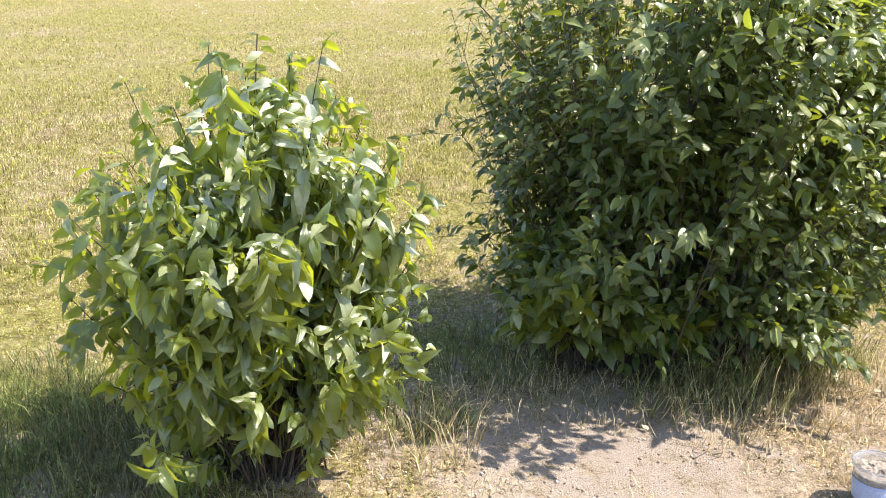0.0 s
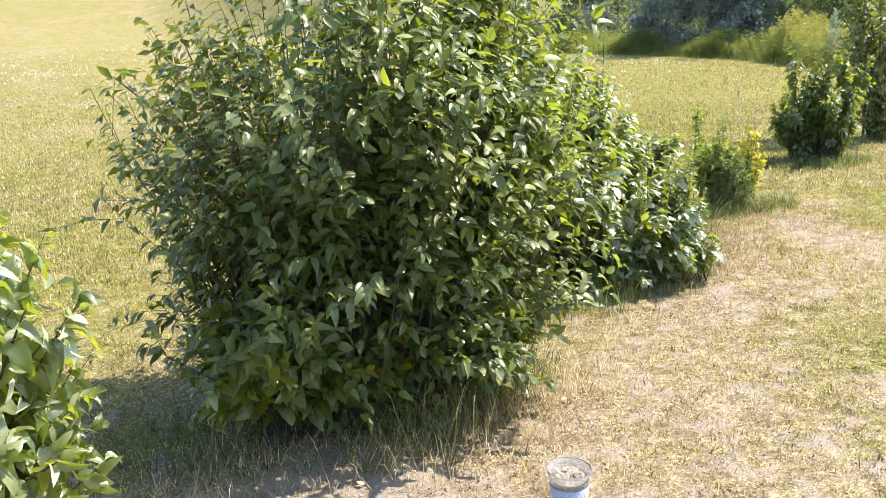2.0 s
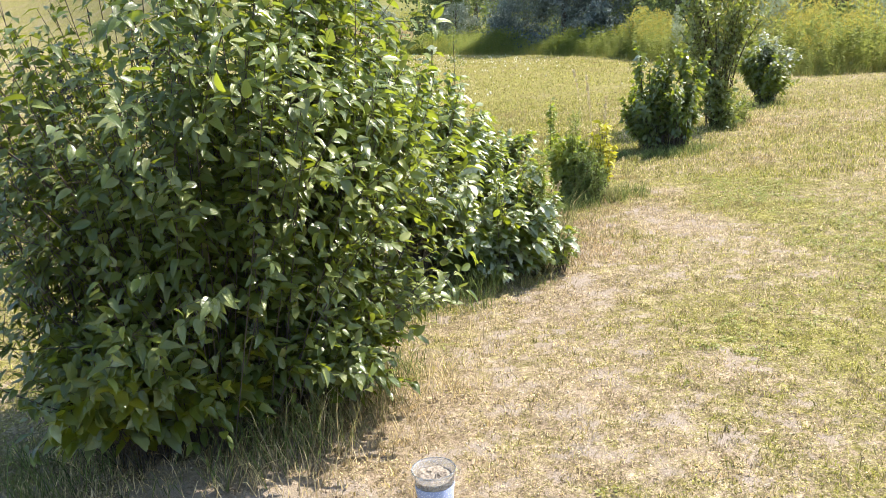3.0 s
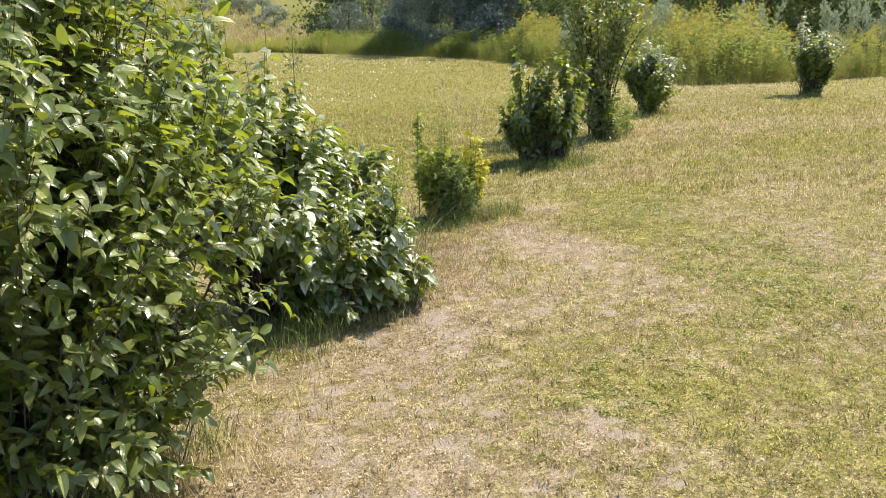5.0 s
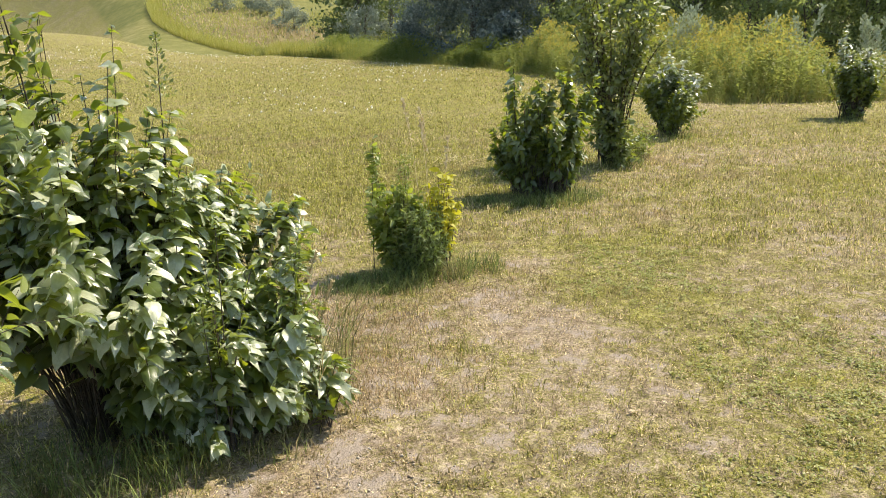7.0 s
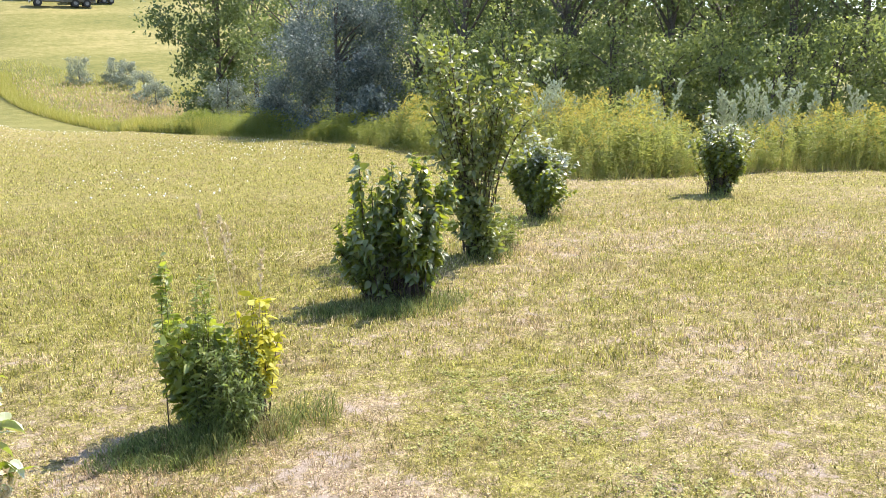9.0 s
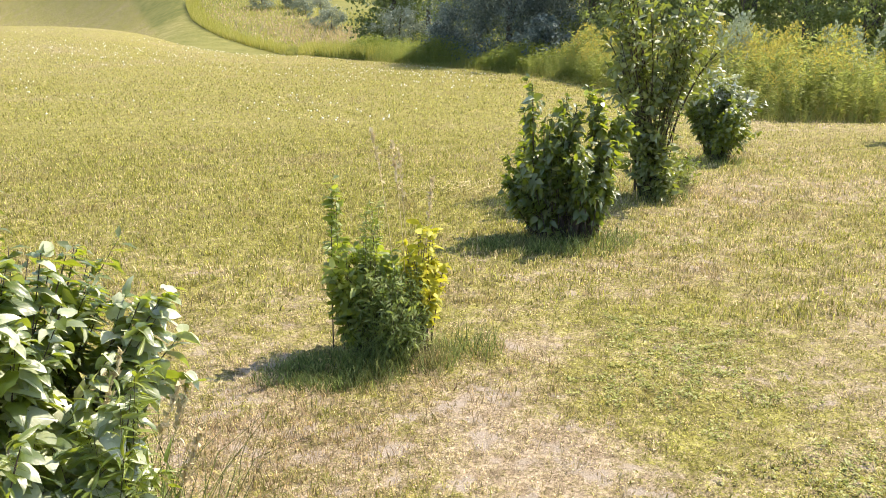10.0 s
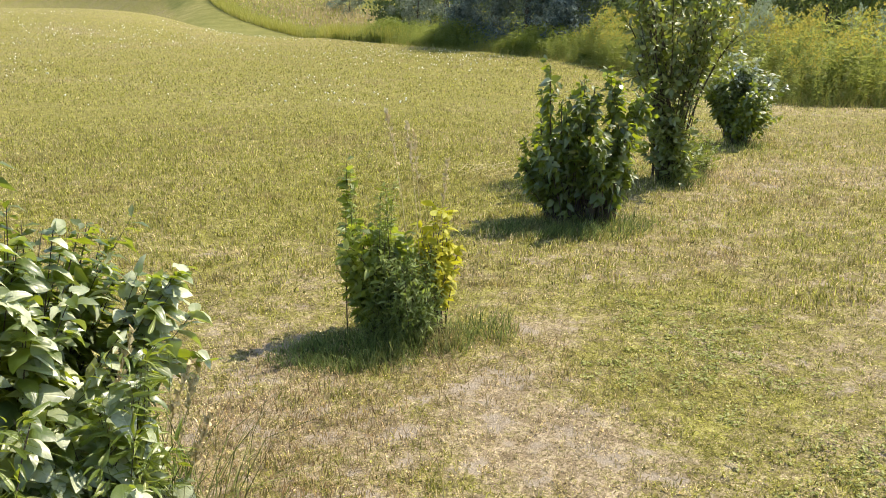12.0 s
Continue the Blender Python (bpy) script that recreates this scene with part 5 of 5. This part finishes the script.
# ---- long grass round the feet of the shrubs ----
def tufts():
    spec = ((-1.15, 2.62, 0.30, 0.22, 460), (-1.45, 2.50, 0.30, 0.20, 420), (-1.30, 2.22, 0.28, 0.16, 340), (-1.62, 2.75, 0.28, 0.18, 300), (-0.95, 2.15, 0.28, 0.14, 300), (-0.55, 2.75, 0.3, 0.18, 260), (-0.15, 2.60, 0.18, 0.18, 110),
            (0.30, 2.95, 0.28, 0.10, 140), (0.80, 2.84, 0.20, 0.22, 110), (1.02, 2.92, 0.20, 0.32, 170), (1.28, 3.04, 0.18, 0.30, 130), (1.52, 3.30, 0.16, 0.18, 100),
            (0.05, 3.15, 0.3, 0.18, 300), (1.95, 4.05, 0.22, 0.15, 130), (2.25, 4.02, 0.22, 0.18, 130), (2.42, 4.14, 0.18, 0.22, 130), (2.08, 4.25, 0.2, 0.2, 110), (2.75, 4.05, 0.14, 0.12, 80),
            # The tufts under 0.1 high are added to darken cast shadows.
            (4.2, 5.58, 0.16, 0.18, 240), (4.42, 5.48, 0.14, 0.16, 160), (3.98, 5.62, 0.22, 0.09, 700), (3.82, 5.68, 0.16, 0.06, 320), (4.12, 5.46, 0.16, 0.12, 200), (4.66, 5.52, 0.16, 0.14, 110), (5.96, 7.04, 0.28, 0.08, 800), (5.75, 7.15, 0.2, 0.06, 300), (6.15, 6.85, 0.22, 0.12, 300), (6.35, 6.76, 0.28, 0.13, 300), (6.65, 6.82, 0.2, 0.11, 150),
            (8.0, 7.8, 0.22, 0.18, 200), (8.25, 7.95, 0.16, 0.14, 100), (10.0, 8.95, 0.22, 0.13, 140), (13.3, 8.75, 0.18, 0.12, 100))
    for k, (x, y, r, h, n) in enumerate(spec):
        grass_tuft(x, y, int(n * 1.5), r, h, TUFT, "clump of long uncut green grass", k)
    dry = ((0.35, 2.82, 0.30, 0.09, 260), (0.85, 2.74, 0.26, 0.12, 240), (1.25, 2.86, 0.24, 0.12, 220), (1.55, 3.10, 0.22, 0.12, 160), (-0.12, 2.42, 0.16, 0.24, 70), (0.0, 2.65, 0.2, 0.18, 70), (1.74, 3.12, 0.16, 0.10, 40), (1.88, 3.35, 0.18, 0.09, 40), (2.1, 3.65, 0.2, 0.09, 70))
    for k, (x, y, r, h, n) in enumerate(dry):
        grass_tuft(x, y, n, r, h, DEAD, "clump of tall straw-coloured dead grass", 60 + k)


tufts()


# ---- low broad-leaved weeds in the mown turf ----
def lawn_weeds():
    """Small leafy rosettes of clover that stand a little proud of the mown turf."""
    rng = np.random.default_rng(91)
    n = 15000
    p = np.column_stack([rng.uniform(0.5, 11, n), rng.uniform(0.5, 10, n)])
    field = np.sin(p[:, 0] * 1.9 + 1.5 * np.sin(p[:, 1] * 1.3)) * np.sin(p[:, 1] * 2.2 + 1.2 * np.sin(p[:, 0] * 1.7)) + rng.normal(0, 0.3, n)
    lush = np.zeros(n)
    for px, py, reach, strength in PATCHES:
        lush = lush - 9.0 * strength * smooth(np.hypot(p[:, 0] - px, p[:, 1] - py), reach, reach * 0.3)
    row = p[:, 1] - 0.66 * p[:, 0]
    p = p[(field + lush > 0.55) & (row < 3.2)]
    k = len(p)
    leaves = 26
    a, r = rng.uniform(0, 2 * np.pi, (k, leaves)), np.sqrt(rng.uniform(0, 1, (k, leaves)))
    wide = rng.uniform(0.02, 0.055, k)[:, None]
    x, y = (p[:, :1] + wide * r * np.cos(a)).ravel(), (p[:, 1:] + wide * r * np.sin(a)).ravel()
    z = land(x, y) + (wide * 0.5 * (1.05 - r ** 2) * rng.uniform(0.5, 1.1, (k, leaves))).ravel()
    a = a.ravel() + rng.normal(0, 0.7, k * leaves)
    axis = np.stack([np.cos(a), np.sin(a), rng.uniform(-0.2, 0.8, len(a))], -1)
    rot = frames_for(axis, np.tile([0, 0, 1.0], (len(a), 1)) + rng.normal(0, 0.35, (len(a), 3)))
    v, f = scatter(DIAMOND, np.column_stack([x, y, z]), rot, rng.uniform(0.009, 0.019, len(a)), rng)
    mat = leaf_material("clover leaf", (0.13, 0.155, 0.038), (0.25, 0.27, 0.07), (0.46, 0.46, 0.16), (0.44, 0.46, 0.08), 0.5, 0.35, 0.5)
    tagged(new("lawn_weeds", mesh_of("lawn_weeds", v, f, mat)), "patches of low green clover in the turf", "weeds", kind="stuff")


lawn_weeds()


# ---- tall seeding grass stalks ----
def seed_stalk(x, y, height, lean, turn, seed):
    rng = np.random.default_rng(seed)
    base = holder("grass_stalk", (x, y, float(land(x, y)) - 0.01), "tall thin straw grass stalk with a feathery seed head", "grass", "seeding grass stalks")
    d = np.array([math.cos(radians(turn)), math.sin(radians(turn)), 0])
    p = curve3((0, 0, 0), np.array([0, 0, height * 0.6]) + d * lean * 0.15, np.array([0, 0, height]) + d * lean, 8)
    v, f = tube(p, np.linspace(0.0022, 0.0010, 8), 4)
    part("stalk", v, f, STRAW, base)
    n = 60
    q = rng.uniform(0.72, 1.0, n)
    at = np.stack([np.interp(q, np.linspace(0, 1, 8), p[:, i]) for i in range(3)], -1)
    axis = rng.normal(0, 0.45, (n, 3)) + np.array([0, 0, 0.9])
    rot = frames_for(axis, rng.normal(0, 1, (n, 3)))
    v, f = scatter(DIAMOND, at, rot, rng.uniform(0.012, 0.028, n), rng)
    part("seed_head", v, f, STRAW, base, "feathery pale seed head")


for k, (x, y, h, lean, turn) in enumerate(((4.40, 5.66, 1.02, 0.10, 200), (4.43, 5.70, 0.95, 0.06, 120), (4.37, 5.70, 1.06, 0.12, 170), (4.46, 5.64, 0.82, 0.08, 20),
                                           (2.95, 4.35, 0.62, 0.16, 10), (3.02, 4.45, 0.55, 0.20, 40), (2.85, 4.5, 0.7, 0.14, -20), (2.98, 4.22, 0.5, 0.18, 30))):
    seed_stalk(x, y, h, lean, turn, 500 + k)


# ---- cut straw, seed heads and sprigs ----
def clippings(x, y, n, reach, seed):
    rng = np.random.default_rng(seed)
    px, py = rng.normal(0, reach, n), rng.normal(0, reach * 0.35, n)
    at = np.column_stack([px, py, land(x + px, y + py) - land(x, y) + rng.uniform(0.01, 0.045, n)])
    a = rng.normal(0.2, 0.5, n)
    v = np.array([(-0.5, -0.006, 0), (-0.5, 0.006, 0), (0.5, -0.005, 0.02), (0.5, 0.005, 0.02)])
    rot = frames_for(np.stack([-np.sin(a), np.cos(a), rng.normal(0, 0.1, n)], -1), np.tile([0, 0, 1.0], (n, 1)))
    v, f = scatter([(v, np.array([[0, 2, 3], [0, 3, 1]]))], at, rot, rng.uniform(0.15, 0.4, n), rng)
    ob = new("grass_clippings", mesh_of("grass_clippings", v, f, STRAW))
    ob.location = (x, y, float(land(x, y)))
    tagged(ob, "thin drift of pale cut grass on the lawn", "grass", kind="stuff")


clippings(6.75, 9.15, 80, 0.40, 610)


def seed_panicle(x, y, z, height, seed):
    rng = np.random.default_rng(seed)
    base = holder("seed_panicle", (x, y, float(land(x, y))), "dry brownish seed panicle rising above the lilac", "seed head", "lilac seed heads")
    p = curve3((0, 0, 0.2), (0.01, 0.02, z * 0.7), (0.02, 0, z + height), 8)
    v, f = tube(p, np.linspace(0.005, 0.0015, 8), 5)
    part("stalk", v, f, TWIG, base, smooth=True)
    n = 170
    q = rng.uniform(0, 1, n)
    r = 0.055 * (1 - q) ** 0.6 * rng.uniform(0.2, 1, n)
    a = rng.uniform(0, 2 * np.pi, n)
    at = np.stack([0.018 + r * np.cos(a), r * np.sin(a), z + q * height], -1)
    rot = frames_for(np.stack([np.cos(a), np.sin(a), np.full(n, 0.8)], -1), rng.normal(0, 1, (n, 3)))
    v, f = scatter(DIAMOND, at, rot, rng.uniform(0.012, 0.022, n), rng)
    part("seed_cluster", v, f, DULL, base, "cluster of small brown-green seeds", kind="stuff")


seed_panicle(2.60, 4.62, 1.22, 0.24, 620)
shrub("goldenrod_sprig", 2.62, 4.12, "feathery pale green goldenrod sprig growing through the lilac",
      [(0, 0, ((0.5, 0.10), (0.7, 0.12), (0.85, 0.05)), 6)], 32, LANCE, SPROUT, (0.04, 0.07), 0.016, start=0.3, droop=0.0, paired=False, twigs=2, twig_len=0.06, stem_r=0.003, base_r=0.04)
shrub("goldenrod_sprig", 2.98, 4.08, "low feathery goldenrod sprig at the foot of the lilac",
      [(0, 0, ((0.12, 0.12), (0.24, 0.14), (0.32, 0.06)), 9)], 33, LANCE, SPROUT, (0.04, 0.065), 0.016, start=0.1, droop=0.0, paired=False, twigs=2, twig_len=0.05, stem_r=0.003, base_r=0.04)
shrub("goldenrod_sprig", 4.24, 5.70, "thin pale green goldenrod sprig rising from the clump",
      [(0, 0, ((0.58, 0.05), (0.68, 0.07), (0.76, 0.03)), 8)], 34, LANCE, SPROUT, (0.025, 0.045), 0.010, start=0.45, droop=0.0, paired=False, twigs=2, twig_len=0.06, stem_r=0.0016, base_r=0.03)


# ---- crumbs of earth, small stones and dropped leaves on the bare ground ----
def crumbs(x, y, n, reach, seed):
    rng = np.random.default_rng(seed)
    px, py = rng.normal(0, reach, n), rng.normal(0, reach * 0.45, n)
    size = 0.002 + 0.006 * rng.uniform(0, 1, n) ** 5
    at = np.column_stack([px, py, land(x + px, y + py) - land(x, y) + size * 0.3])
    ball = np.array([(1, 0, 0), (0.2, 0.9, 0.1), (-0.8, 0.3, 0), (-0.1, -1, 0.05), (0.1, 0.1, 0.7), (0, 0, -0.6)])
    faces = np.array([(0, 1, 4), (1, 2, 4), (2, 3, 4), (3, 0, 4), (1, 0, 5), (2, 1, 5), (3, 2, 5), (0, 3, 5)])
    a = rng.uniform(0, 2 * np.pi, n)
    rot = frames_for(np.stack([np.cos(a), np.sin(a), rng.normal(0, 0.3, n)], -1), np.tile([0, 0, 1.0], (n, 1)))
    v, f = scatter([(ball, faces)], at, rot, size, rng)
    ob = new("soil_crumbs", mesh_of("soil_crumbs", v, f, CRUMB))
    ob.location = (x, y, float(land(x, y)))
    tagged(ob, "loose crumbs of dry earth and small stones", "soil", "bare soil patches", kind="stuff")


CRUMB = leaf_material("dry crumb", (0.16, 0.12, 0.09), (0.34, 0.27, 0.20), (0.60, 0.54, 0.46), (0.3, 0.25, 0.2), 0.9, 0.0, 0.2)
crumbs(0.42, 2.42, 1500, 0.42, 640)
crumbs(2.75, 3.70, 900, 0.30, 641)
crumbs(1.6, 2.75, 700, 0.45, 642)


def fallen_leaf(x, y, turn, size, mat, seed):
    v, f = full_leaf(0.7, 0.3, -0.2, 0.4, 0.05)
    ob = new("fallen_leaf", mark(mesh_of("fallen_leaf", v, f, mat, True), v))
    ob.matrix_basis = Matrix.Translation((x, y, float(land(x, y)) + 0.012)) @ Matrix.Rotation(radians(turn), 4, "Z") @ Matrix.Scale(size, 4)
    tagged(ob, "curled dry leaf fallen on the parched turf", "leaf", "fallen leaves")


for k, (x, y, turn, size) in enumerate(((0.62, 2.62, 40, 0.03), (1.55, 2.95, 110, 0.03), (4.05, 3.55, 80, 0.03))):
    fallen_leaf(x, y, turn, size, STRAW, k)
shrub("goldenrod_sprig", 8.55, 8.15, "low clump of yellow-green goldenrod at the foot of the tall shrub",
      [(0, 0, ((0.08, 0.16), (0.25, 0.22), (0.42, 0.12)), 46)], 35, LANCE, SPROUT, (0.035, 0.06), 0.018, start=0.2, droop=0.0, paired=False, twigs=1, twig_len=0.06, stem_r=0.002, base_r=0.1)
shrub("goldenrod_sprig", 2.93, 4.26, "green goldenrod shoots beside the low side of the lilac",
      [(0, 0, ((0.30, 0.12), (0.52, 0.15), (0.78, 0.07)), 36)], 36, LANCE, SPROUT, (0.035, 0.065), 0.018, start=0.3, droop=0.0, paired=False, twigs=1, twig_len=0.06, stem_r=0.002, base_r=0.06)
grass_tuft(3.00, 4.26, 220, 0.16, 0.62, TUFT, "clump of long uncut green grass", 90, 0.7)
RUSTY = blade_material("browned long grass blade", 0.1, ((0.12, 0.14, 0.025), (0.32, 0.33, 0.08)), ((0.26, 0.175, 0.09), (0.54, 0.40, 0.23)))
for k, (x, y) in enumerate(((3.30, 4.75), (3.55, 5.05), (3.70, 4.75), (3.92, 5.22), (3.50, 5.40), (3.25, 4.45), (3.55, 4.35), (4.60, 5.25))):
    grass_tuft(x, y, 520, 0.34, 0.055, RUSTY, "browned grass left a little long along the row", 100 + k, 0.8, 0.0034)
